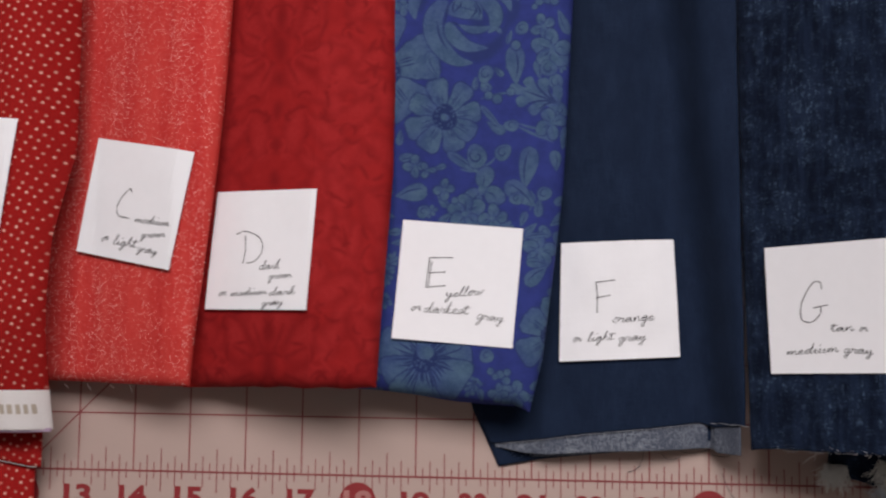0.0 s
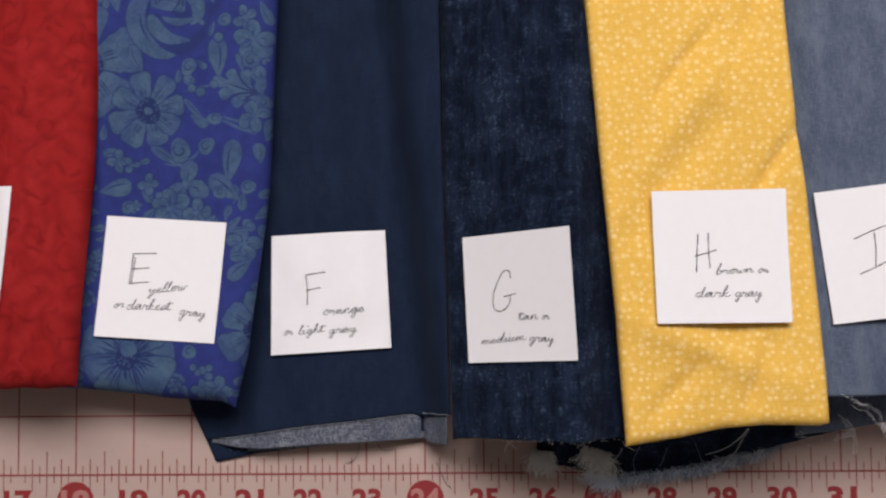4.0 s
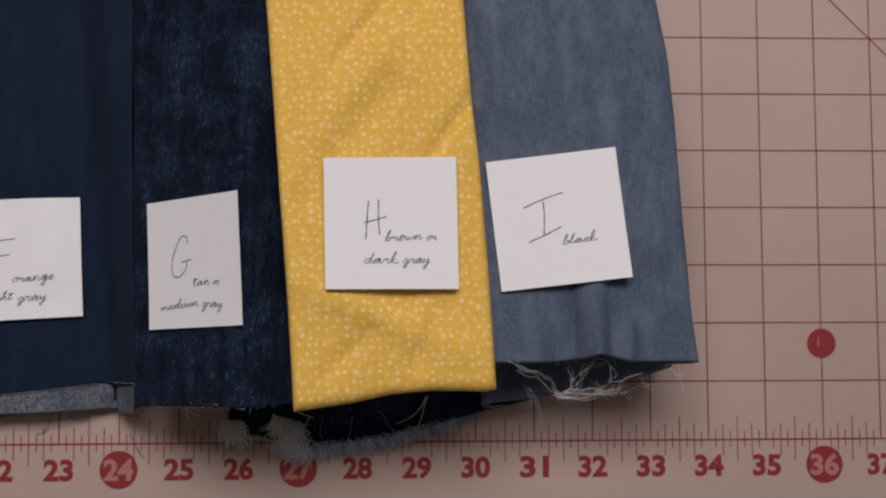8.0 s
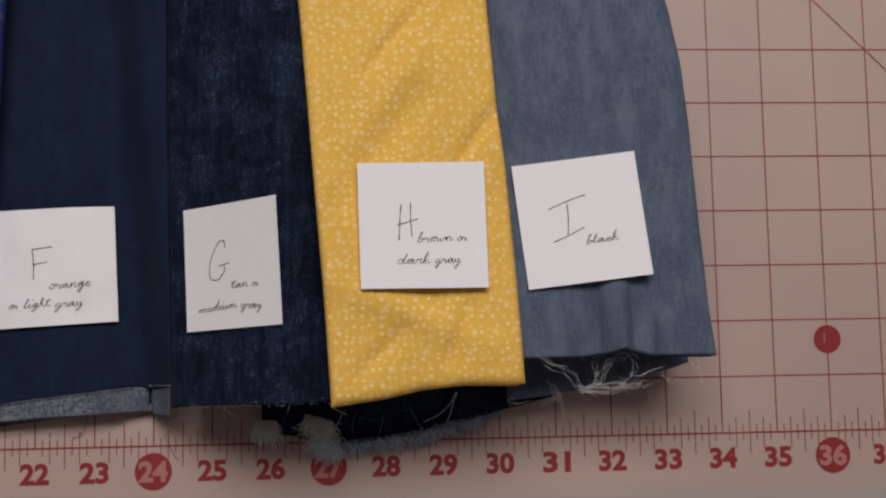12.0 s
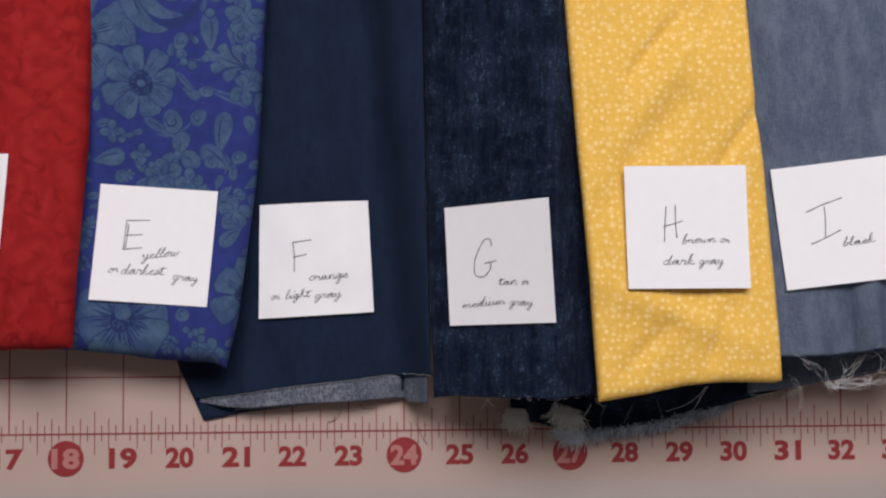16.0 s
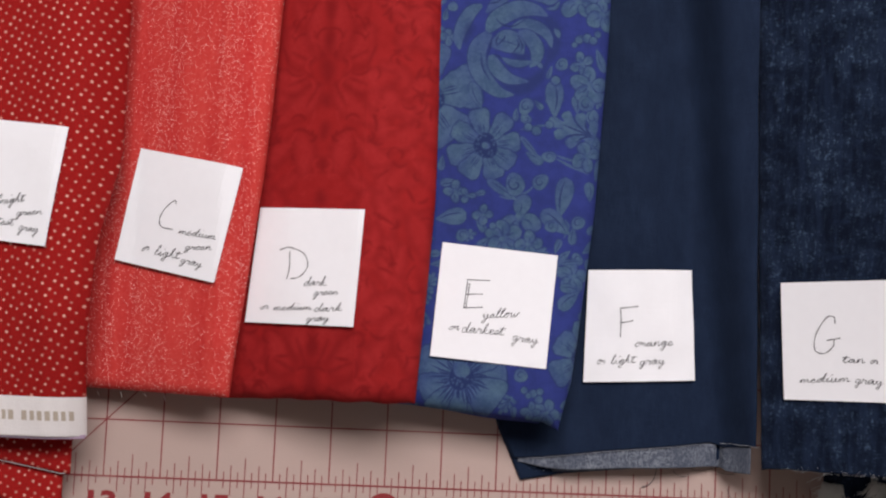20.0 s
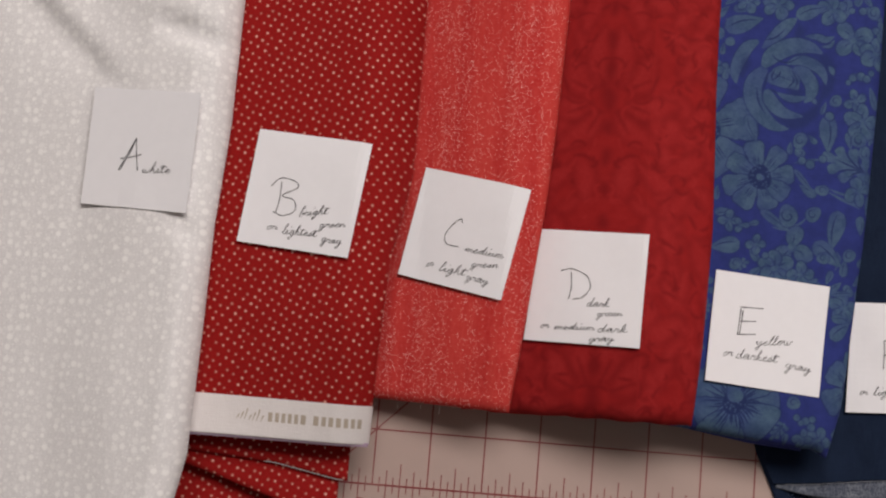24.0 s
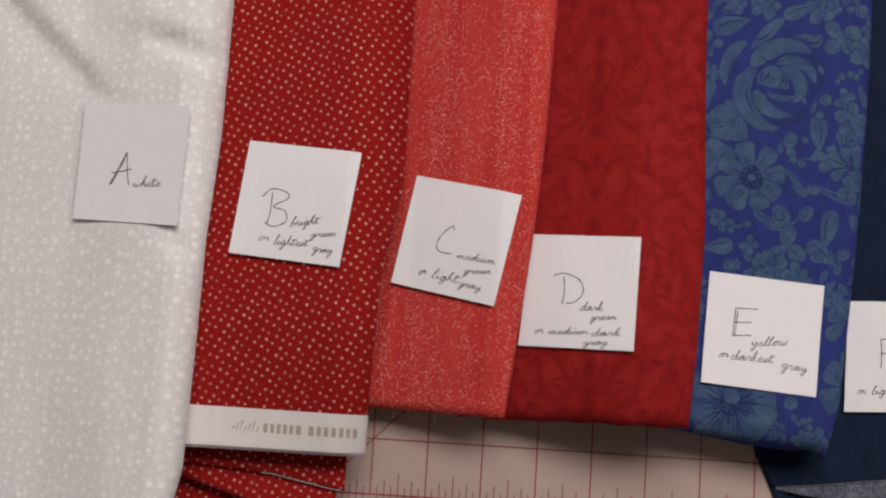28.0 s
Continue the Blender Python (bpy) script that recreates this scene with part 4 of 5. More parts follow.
def plume(points, width, bulge=1.0, dye="light", rim=0.03):
    """A petal drawn along a bent line, widest where bulge puts it, with a dark rim."""
    mid = flowing(points, 5)
    t = np.linspace(0, 1, len(mid))
    half = np.sin(math.pi * np.clip(t, 0.015, 0.99) ** bulge) ** 0.65
    d = np.gradient(mid, axis=0)
    d /= np.linalg.norm(d, axis=1, keepdims=True) + 1e-9
    n = np.stack([-d[:, 1], d[:, 0]], 1)
    for ink, grow in (("dark", rim), ("light", 0.0)):
        if ink == "light" and dye == "dark":
            continue
        w = (half * (width + grow) / 2)[:, None]
        floral.shape(ink, np.concatenate([mid + n * w, (mid - n * w)[::-1]]).tolist(), blur=0.012 if dye == "light" else 0.07, much=1.0 if dye == "light" else 0.6)


def berries(x, y, r):
    floral.shape("dark", ring_of(x, y, r * 1.2, 12))
    floral.shape("light", ring_of(x, y, r, 12))


# the upper field, beyond the large rose, and the margins are strewn with small leaves and buds
taken = [(19.85, 7.9, 1.15), (19.5, 6.1, 0.72), (18.56, 6.82, 0.9), (19.21, 2.07, 0.85), (21.3, 2.43, 0.7), (19.7, 3.3, 1.1), (20.2, 5.0, 0.75), (21.0, 5.2, 0.6), (20.8, 6.3, 0.55), (21.1, 7.5, 0.55), (21.2, 8.6, 0.6), (19.6, 9.2, 0.5), (20.5, 9.2, 0.4), (19.0, 4.9, 0.4), (20.5, 1.7, 0.35), (21.0, 3.6, 0.5)]
for _ in range(1600):
    x, y = rnd.uniform(18.3, 21.5), rnd.uniform(1.4, 10.4)
    size = rnd.uniform(0.11, 0.22)
    if all((x - a) ** 2 + (y - b) ** 2 > (r * 0.92 + size * 0.5) ** 2 for a, b, r in taken):
        taken.append((x, y, size))
        turn, kind = rnd.uniform(0, 360), rnd.random()
        if kind < 0.2:
            acanthus(*polar(x, y, turn, -size), turn, size * 1.9)
        elif kind < 0.7:
            drop(*polar(x, y, turn, -size), *polar(x, y, turn, size * 0.95), size * 0.5, rnd.choice((-0.4, 0.4)))
        else:
            bud(x, y, size * 0.7, turn)
for x, y, r, petals, turn in ((18.40, 6.92, 0.98, 5, 0.32), (19.50, 6.10, 0.66, 8, 0.25), (21.34, 2.45, 0.66, 6, 0.5)):
    daisy(x, y, r, petals, turn)
# a wide daisy near the fold, seen half open, with long dark stamens
floral.begin()
for k in range(9):
    a = 40 * k + 12 + rnd.uniform(-6, 6)
    inked(lobe(19.23, 2.05, a, 0.16, rnd.uniform(0.72, 0.92), 0.50 * rnd.uniform(0.85, 1.05)), 0.018)
for k in range(34):
    a, far = 360 / 34 * k + rnd.uniform(-3, 3), rnd.uniform(0.36, 0.60)
    strokes(floral, "dark", [polar(19.23, 2.05, a + bend, q) for q, bend in ((0.16, 0), (0.5 * (0.16 + far), 2), (far, rnd.uniform(-5, 5)))], 0.034)
floral.shape("dark", blob(19.23, 2.05, 0.22))
floral.shape("light", blob(19.23, 2.18, 0.15, 0.9, 0, 0.08), 2)
for k in range(16):
    floral.shape("light", ring_of(*polar(19.23, 2.05, rnd.uniform(180, 360), rnd.uniform(0.06, 0.2)), 0.016, 6), 1, 0.0)
floral.end("printed_daisy")
acanthus(21.42, 6.32, 160, 0.72)
for points in (((20.73, 5.93), (20.98, 5.81), (21.32, 5.67)), ((20.73, 5.99), (20.93, 5.92), (21.15, 5.89)), ((20.10, 6.41), (20.25, 6.44), (20.42, 6.49), (20.69, 6.51)), ((19.77, 5.22), (19.99, 5.19), (20.25, 5.31), (20.37, 5.43)), ((21.13, 7.09), (21.11, 7.17), (21.17, 7.25)), ((20.95, 7.92), (21.05, 8.10), (21.13, 8.13)), ((20.94, 4.86), (21.01, 4.73), (20.93, 4.53))):
    strokes(floral, "light", flowing(points, 4), 0.05)
for x, y, r, petals, turn in ((21.03, 8.76, 0.30, 4, 35), (21.48, 8.53, 0.25, 5, 10), (21.13, 7.63, 0.18, 4, 20), (19.65, 9.30, 0.23, 5, 0), (20.64, 9.28, 0.23, 5, 30), (21.56, 8.97, 0.15, 4, 0), (19.11, 9.32, 0.17, 5, 0), (18.77, 8.01, 0.13, 4, 0), (20.15, 4.87, 0.32, 3, 210), (21.28, 5.98, 0.22, 4, 20), (19.00, 5.27, 0.16, 4, 10), (19.22, 5.21, 0.12, 3, 0), (19.50, 4.88, 0.15, 4, 0), (19.88, 4.48, 0.27, 5, 20), (20.32, 4.39, 0.20, 4, 0), (21.29, 7.24, 0.27, 5, 90), (21.10, 3.86, 0.24, 5, 20), (20.70, 1.49, 0.20, 5, 0), (20.44, 1.52, 0.14, 4, 0)):
    blossom(x, y, r * 1.2, petals, turn)
for x0, y0, x1, y1, width, bend in ((20.67, 7.32, 20.62, 6.63, 0.18, 0.20), (19.19, 7.22, 19.42, 6.75, 0.12, -0.10), (18.70, 8.81, 19.41, 9.00, 0.20, 0.10), (19.98, 9.12, 20.56, 9.33, 0.15, 0.10), (21.56, 7.51, 21.40, 7.92, 0.10, 0.10), (20.53, 7.33, 20.63, 7.57, 0.05, 0.20), (19.21, 4.91, 18.70, 4.69, 0.17, -0.25), (20.92, 5.61, 20.90, 4.86, 0.18, -0.20), (20.54, 5.02, 20.97, 4.53, 0.18, 0.25), (20.10, 6.30, 20.45, 5.85, 0.06, 0.30), (19.54, 5.52, 20.06, 5.10, 0.09, 0.35), (21.34, 5.54, 21.35, 5.19, 0.11, 0.10), (20.86, 3.30, 21.26, 3.56, 0.14, 0.20), (20.83, 4.09, 21.32, 4.13, 0.05, 0.10), (20.88, 3.67, 21.25, 3.60, 0.09, 0.20)):
    drop(x0, y0, x1, y1, width * 0.95, bend)
for x, y, r, turn in ((20.78, 7.6, 0.12, 20), (21.23, 6.91, 0.15, 100), (20.18, 6.83, 0.15, 80), (21.4, 9.29, 0.14, 90), (20.62, 5.95, 0.12, 0), (20.04, 5.44, 0.2, 120), (20.48, 5.5, 0.15, 70), (21.17, 4.81, 0.13, 60), (19.16, 4.51, 0.12, 0), (20.71, 4.73, 0.12, 40)):
    bud(x, y, r, turn)
for x, y, r in ((20.99, 9.31, 0.06), (21.19, 9.31, 0.07), (20.68, 7.31, 0.08), (20.38, 6.4, 0.08), (20.6, 6.52, 0.07), (20.23, 6.46, 0.07), (19.68, 4.7, 0.06), (20.32, 1.87, 0.06), (20.47, 1.82, 0.07), (20.59, 1.86, 0.06), (20.57, 1.72, 0.07), (20.39, 1.78, 0.05), (21.07, 8.06, 0.07), (21.21, 8.09, 0.08), (21.32, 8.05, 0.07), (21.4, 8.17, 0.06), (20.99, 7.96, 0.05)):
    berries(x, y, r)
# the large rose, from its outer leaves inwards
plume(((19.41, 8.48), (19.65, 8.74), (19.84, 8.95), (20.00, 9.08)), 0.24, 0.9, "light")
plume(((19.94, 8.63), (20.07, 8.81), (20.04, 9.00)), 0.12, 1.0, "dark")
plume(((20.17, 8.76), (20.39, 8.76), (20.54, 8.72), (20.69, 8.79)), 0.13, 1.0, "light")
plume(((20.46, 8.59), (20.62, 8.61), (20.70, 8.73)), 0.07, 1.0, "light")
plume(((19.33, 8.61), (19.14, 8.48), (19.00, 8.22), (18.94, 7.98), (18.97, 7.79)), 0.24, 0.8, "light")
plume(((19.16, 8.35), (19.09, 8.11), (19.06, 7.88)), 0.13, 1.0, "dark")
plume(((20.31, 8.46), (20.58, 8.31), (20.64, 7.89), (20.47, 7.55)), 0.20, 1.0, "dark")
plume(((20.62, 8.24), (20.68, 8.17), (20.72, 8.07)), 0.10, 1.0, "light")
plume(((20.32, 7.64), (20.40, 7.57), (20.44, 7.51)), 0.08, 1.0, "light")
plume(((19.64, 7.35), (19.98, 7.15), (20.28, 7.25), (20.51, 7.57)), 0.23, 1.0, "dark")
plume(((19.48, 8.12), (19.29, 7.82), (19.31, 7.48), (19.51, 7.19), (19.72, 7.05), (19.96, 7.02)), 0.33, 0.6, "light")
plume(((19.52, 7.72), (19.63, 7.49), (19.86, 7.31), (20.21, 7.27)), 0.25, 0.7, "light")
plume(((19.45, 8.14), (19.62, 8.38), (19.96, 8.56), (20.27, 8.56), (20.50, 8.46)), 0.32, 0.7, "light")
plume(((19.87, 8.23), (20.12, 8.31), (20.39, 8.22), (20.53, 8.08), (20.59, 7.89)), 0.20, 0.8, "light")
plume(((19.52, 7.90), (19.74, 7.96), (19.96, 7.90), (20.10, 7.76)), 0.34, 0.8)
plume(((19.62, 8.08), (19.82, 8.08), (20.02, 8.00), (20.10, 7.86)), 0.22, 0.8)
plume(((19.99, 8.16), (20.18, 8.08), (20.33, 7.87), (20.32, 7.67), (20.22, 7.53)), 0.25, 0.8, "light")
plume(((19.90, 7.75), (20.05, 7.71), (20.20, 7.74)), 0.16, 1.0, "dark")
plume(((19.71, 7.68), (19.90, 7.60), (20.09, 7.59), (20.26, 7.64)), 0.13, 1.0, "light")
for points in (((19.58, 8.38), (19.7, 8.28), (19.89, 8.25), (20.12, 8.39)), ((19.53, 8.03), (19.51, 7.88), (19.46, 7.68)), ((19.66, 8.1), (19.61, 7.98), (19.63, 7.89)), ((19.76, 8.09), (19.74, 8.01), (19.63, 7.9)), ((19.97, 8.11), (20.07, 7.92), (20.05, 7.8)), ((19.59, 7.73), (19.67, 7.7), (19.75, 7.63)), ((19.97, 8.03), (20.01, 7.92), (19.9, 7.77)), ((19.35, 7.75), (19.39, 7.49), (19.52, 7.27)), ((19.44, 8.64), (19.62, 8.69), (19.81, 8.87))):
    strokes(floral, "dark", flowing(points, 5), 0.03)

floral.build("printed_face", floral_print, fab_e, "slate blue roses, daisies and leaves printed on ultramarine")

# crimson: a mirrored damask of soft leaves in lighter and darker red
damask = Dye(cloth_d, 15.2, 10.6, 0.022, 0.05)
dr = random.Random(31)
AXIS = 16.68


def both_sides(dye, outline, blur=None):
    damask.shape(dye, outline, blur=blur)
    damask.shape(dye, [(2 * AXIS - x, y) for x, y in outline], blur=blur)


for row, cy in enumerate((12.7, 7.3, 1.9)):
    for k in range(60):
        x, y, turn = AXIS + dr.uniform(0.25, 2.1), cy + dr.uniform(-2.8, 2.8), dr.uniform(0, 360)
        size = dr.uniform(0.18, 0.42)
        both_sides("dark", petal(x, y, radians(turn), -size, size * 1.05, size * 0.52, bend=size * 0.4), 0.13)
        both_sides("light", petal(x, y, radians(turn), -size * 0.9, size * 0.95, size * 0.40, bend=size * 0.4), 0.10)
    for a, r0, r1, w in ((68, 0.30, 1.25, 0.17), (26, 0.35, 1.0, 0.22), (-22, 0.35, 1.15, 0.20), (-62, 0.3, 1.3, 0.17)):
        both_sides("dark", petal(AXIS, cy, radians(a), r0, r1 * 1.04, w * 1.2, bend=0.34), 0.13)
        both_sides("light", petal(AXIS, cy, radians(a), r0 + 0.05, r1, w, bend=0.34), 0.09)
        both_sides("dark", line_shape([(AXIS + q * math.cos(radians(a)), cy + q * math.sin(radians(a))) for q in (r0, 0.5, 0.75)], 0.07), 0.07)
    for dy in (0.0, 0.55, -0.55, 1.1, -1.1, 1.7, -1.7, 2.3, -2.3):
        damask.shape("dark", blob(AXIS, cy + dy, 0.14 if dy else 0.22, 0.6, 90, 0.1), blur=0.12)
for k in range(240):
    x, y, a = AXIS + dr.uniform(0.05, 2.1), dr.uniform(1.4, 10.4), dr.uniform(0, 360)
    size, bend = dr.uniform(0.10, 0.30), dr.uniform(-70, 70)
    hook = [(x, y)]
    for q in range(5):
        hook.append(polar(*hook[-1], a + bend * q / 2, size / 4))
    both_sides("dark" if k % 3 else "light", line_shape(hook, dr.uniform(0.03, 0.06)), 0.038)
damask.build("printed_face", crimson_print, fab_d, "faint mirrored leaf print in lighter and darker red")

# gold marks on the selvage: a short scribble and a row of letter-sized bars
marks = Print(sel, fab_b)
marks.begin()
for k in range(7):
    x = 10.62 + 0.07 * k
    strokes(marks, gold_ink, [(x, 1.06 - 0.004 * k), (x + 0.05, 1.14 + 0.05 * (k % 3)), (x + 0.03, 1.10)], 0.03)
marks.end("faded_scribble")
x = 11.17
for k, w in enumerate((0.10, 0.09, 0.09, 0.09, 0.09, 0.12, 0.06, 0.12, 0.10, 0.11, 0.11, 0.10, 0.09, 0.09)):
    if k != 6:
        marks.begin()
        marks.shape(gold_ink, [(x, 1.05), (x + w * 0.72, 1.05), (x + w * 0.72, 1.21), (x, 1.21)], 1)
        marks.end("faded_bar")
    x += w + 0.02

# ---- paper label cards ----
pen = random.Random(21)
# joined handwriting: each letter is one pen line in units of its low letters' height, from entry to exit; a mark after it is lifted
OVAL = ((0.72, 0.85), (0.42, 1.0), (0.08, 0.55), (0.24, 0.03), (0.58, 0.25))
EXIT = ((0.78, 0.16), (0.92, 0.0), (1.18, 0.3))
TAIL = ((0.62, -0.6), (0.40, -1.15), (0.18, -0.85), (0.6, -0.2), (1.08, 0.3))
RISE = ((0.0, 0.2), (0.38, 1.7), (0.36, 2.3), (0.16, 1.6), (0.06, 0.05))
HUMP = ((0.0, 0.15), (0.18, 0.95), (0.18, 0.0))
low = {}
low["a"] = OVAL + ((0.78, 0.92),) + EXIT
low["d"] = OVAL + ((0.95, 2.1), (0.82, 0.6)) + EXIT
low["g"] = OVAL + ((0.76, 0.95),) + TAIL
low["c"] = ((0.66, 0.8), (0.4, 1.0), (0.08, 0.5), (0.25, 0.0), (0.6, 0.05), (0.85, 0.35))
low["e"] = ((0.1, 0.35), (0.55, 0.68), (0.4, 1.0), (0.1, 0.6), (0.2, 0.05), (0.5, 0.0), (0.85, 0.35))
low["o"] = ((0.5, 1.0), (0.1, 0.6), (0.2, 0.05), (0.55, 0.1), (0.7, 0.6), (0.45, 1.0), (0.95, 0.82))
low["b"] = RISE + ((0.3, 0.0), (0.62, 0.2), (0.6, 0.75), (0.36, 0.62), (0.9, 0.7))
low["h"] = RISE + ((0.12, 0.45), (0.45, 0.95), (0.55, 0.15), (0.72, 0.0), (0.95, 0.3))
low["k"] = RISE + ((0.15, 0.5), (0.6, 0.95), (0.24, 0.5), (0.6, 0.03), (0.95, 0.3))
low["l"] = RISE[:4] + ((0.1, 0.3), (0.28, 0.0), (0.6, 0.3))
low["i"] = ((0.0, 0.3), (0.22, 0.95), (0.2, 0.15), (0.38, 0.0), (0.65, 0.3))
low["n"] = HUMP + ((0.3, 0.6), (0.64, 0.98), (0.72, 0.15), (0.86, 0.0), (1.12, 0.3))
low["m"] = HUMP + ((0.3, 0.6), (0.55, 0.95), (0.6, 0.0), (0.72, 0.6), (1.0, 0.95), (1.06, 0.15), (1.2, 0.0), (1.45, 0.3))
low["r"] = ((0.0, 0.3), (0.16, 1.02), (0.26, 0.78), (0.62, 0.86), (0.52, 0.2), (0.66, 0.0), (0.9, 0.3))
low["s"] = ((0.0, 0.2), (0.42, 1.0), (0.52, 0.45), (0.36, 0.0), (0.1, 0.1), (0.8, 0.3))
low["t"] = ((0.0, 0.3), (0.3, 1.7), (0.22, 0.2), (0.4, 0.0), (0.75, 0.3))
low["u"] = ((0.0, 0.4), (0.15, 0.95), (0.12, 0.2), (0.38, 0.0), (0.65, 0.9), (0.66, 0.2), (0.82, 0.0), (1.05, 0.3))
low["w"] = ((0.0, 0.6), (0.1, 0.95), (0.16, 0.08), (0.42, 0.15), (0.52, 0.8), (0.58, 0.08), (0.85, 0.12), (1.0, 0.9), (1.25, 0.75))
low["y"] = ((0.0, 0.5), (0.15, 0.95), (0.2, 0.3), (0.45, 0.15), (0.72, 0.95)) + TAIL
# capitals in a unit box, stroke by stroke
BARS = (((0.02, 0.96), (1.0, 1.02)), ((0.06, 0.47), (0.75, 0.54)))
high = {}
high["A"] = (((0.0, 0.0), (0.42, 0.6), (0.68, 1.0)), ((0.08, 0.02), (0.5, 0.62), (0.68, 1.0)), ((0.68, 1.0), (0.78, 0.5), (0.92, 0.04)), ((0.04, 0.36), (0.5, 0.42), (1.0, 0.52)))
high["B"] = (((0.34, 0.86), (0.38, 0.4), (0.34, 0.0)), ((0.0, 0.72), (0.3, 0.96), (0.8, 0.92), (0.92, 0.76), (0.45, 0.5), (0.88, 0.42), (0.98, 0.14), (0.6, -0.03), (0.25, 0.04)))
high["C"] = (((0.82, 0.88), (0.72, 1.0), (0.35, 0.78), (0.04, 0.36), (0.25, 0.05), (1.0, 0.03)),)
high["D"] = (((0.34, 0.88), (0.40, 0.4), (0.36, 0.02)), ((0.0, 0.92), (0.35, 1.0), (0.85, 0.8), (1.0, 0.42), (0.78, 0.1), (0.48, 0.02)))
high["E"] = BARS + (((0.06, 0.92), (0.02, 0.0)), ((0.16, 0.86), (0.10, 0.04)), ((0.0, 0.0), (0.8, 0.10)))
high["F"] = BARS + (((0.06, 0.93), (0.12, 0.5), (0.10, 0.0)),)
high["G"] = (((0.82, 0.80), (0.78, 0.97), (0.5, 0.95), (0.1, 0.5), (0.06, 0.1), (0.4, 0.02), (0.72, 0.2), (0.76, 0.40)), ((0.5, 0.36), (1.0, 0.42)))
high["H"] = (((0.2, 0.96), (0.12, 0.5), (0.05, 0.0)), ((0.66, 1.0), (0.64, 0.5), (0.68, 0.1)), ((0.0, 0.40), (1.0, 0.56)))
high["I"] = (((0.5, 0.84), (0.48, 0.5), (0.42, 0.14)), ((0.0, 0.76), (0.5, 0.9), (1.0, 1.0)), ((0.02, 0.0), (0.45, 0.12), (0.86, 0.26)))


def pen_words(words, tall, width, slope):
    """Pen lines of a word or a capital, in inches from the left of its baseline, with y up."""
    if len(words) == 1:
        lines = [flowing(s, 8) * (width, tall) for s in high[words]]
    else:
        lines, x = [], 0.0
        for word in words.split(" "):
            run, marks = [], []
            for ch in word:
                grow = pen.uniform(0.88, 1.12)
                run += [(x + 0.92 * a, b * grow * (0.92 if b < 1.1 else 1.0)) for a, b in low[ch]]
                if ch == "i":
                    marks.append([(x + 0.5, 1.65), (x + 0.62, 1.75)])
                if ch == "t":
                    marks.append([(x - 0.15, 1.25), (x + 0.25, 1.3), (x + 0.75, 1.38)])
                x += 0.92 * low[ch][-1][0] - 0.04
            lines += [flowing(run)] + [flowing(m, 3) for m in marks]
            x += 0.75
        lean = [l + np.stack([0.15 * l[:, 1], 0 * l[:, 1]], 1) for l in lines]
        x0, x1 = min(l[:, 0].min() for l in lean), max(l[:, 0].max() for l in lean)
        lines = [np.stack([(l[:, 0] - x0) * width / (x1 - x0), l[:, 1] * tall * 0.92], 1) for l in lean]
    return [l + np.stack([0 * l[:, 0], -slope * l[:, 0] / width], 1) for l in lines]


def card(name_label, corners, lines, cloths, lift=0.08):
    """A two-inch paper square; corners top left, top right, bottom right, bottom left; lines of (text, left, baseline from the top, width, height of the capital or low letters, drop)."""
    tl, tr, br, bl = (Vector(c) for c in corners)
    mid = (tl + tr + br + bl) / 4
    ob = thing("label_card", name_label, "label card", mid * INCH, "lettered cards on the fabrics")

    def at(u, w, up=0.0):
        p = tl.lerp(tr, u / 2).lerp(bl.lerp(br, u / 2), w / 2)
        z = p.z + up + 0.03 * ((u - 1) ** 2 + (w - 1) ** 2) * 0.5
        for c in cloths:
            if c.left(p.y) < p.x < c.right(p.y):
                under = float(c.surface(np.array(p.x), np.array(p.y)))
                z = min(max(z, under + 0.028 + up), under + lift + up)
        return ((p.x - mid.x) * INCH, (p.y - mid.y) * INCH, (z - mid.z) * INCH)

    n = 20
    verts = [at(2 * i / n, 2 * j / n, up) for up in (0.0, -0.010) for j in range(n + 1) for i in range(n + 1)]
    k, faces = (n + 1) ** 2, []
    for j in range(n):
        for i in range(n):
            a = j * (n + 1) + i
            faces += [(a, a + n + 1, a + n + 2, a + 1), (k + a, k + a + 1, k + a + n + 2, k + a + n + 1)]
    rim = [i for i in range(n)] + [n + j * (n + 1) for j in range(n)] + [n * (n + 1) + n - i for i in range(n)] + [(n - j) * (n + 1) for j in range(n)]
    for a, b in zip(rim, rim[1:] + rim[:1]):
        faces.append((a, b, b + k, a + k))
    mesh_object("paper", verts, faces, card_paper, ob)
    for words, left, base, width, tall, slope in lines:
        v, f, up = [], [], 0.004
        for line in pen_words(words, tall, width, slope):
            d = np.gradient(line, axis=0)
            d /= np.linalg.norm(d, axis=1, keepdims=True) + 1e-9
            nib = (0.0078 if len(words) == 1 else 0.0055) * (1 + 0.18 * np.sin(np.arange(len(line)) * 0.9))
            side = np.stack([-d[:, 1], d[:, 0]], 1) * nib[:, None]
            b = len(v)
            for p, q in zip(line, side):
                up += 0.000004
                v += [at(left + p[0] - q[0], base - p[1] + q[1], up), at(left + p[0] + q[0], base - p[1] - q[1], up)]
            f += [(b + 2 * k, b + 2 * k + 2, b + 2 * k + 3, b + 2 * k + 1) for k in range(len(line) - 1)]
        mesh_object("handwriting", v, f, pen_ink, ob)
    return ob


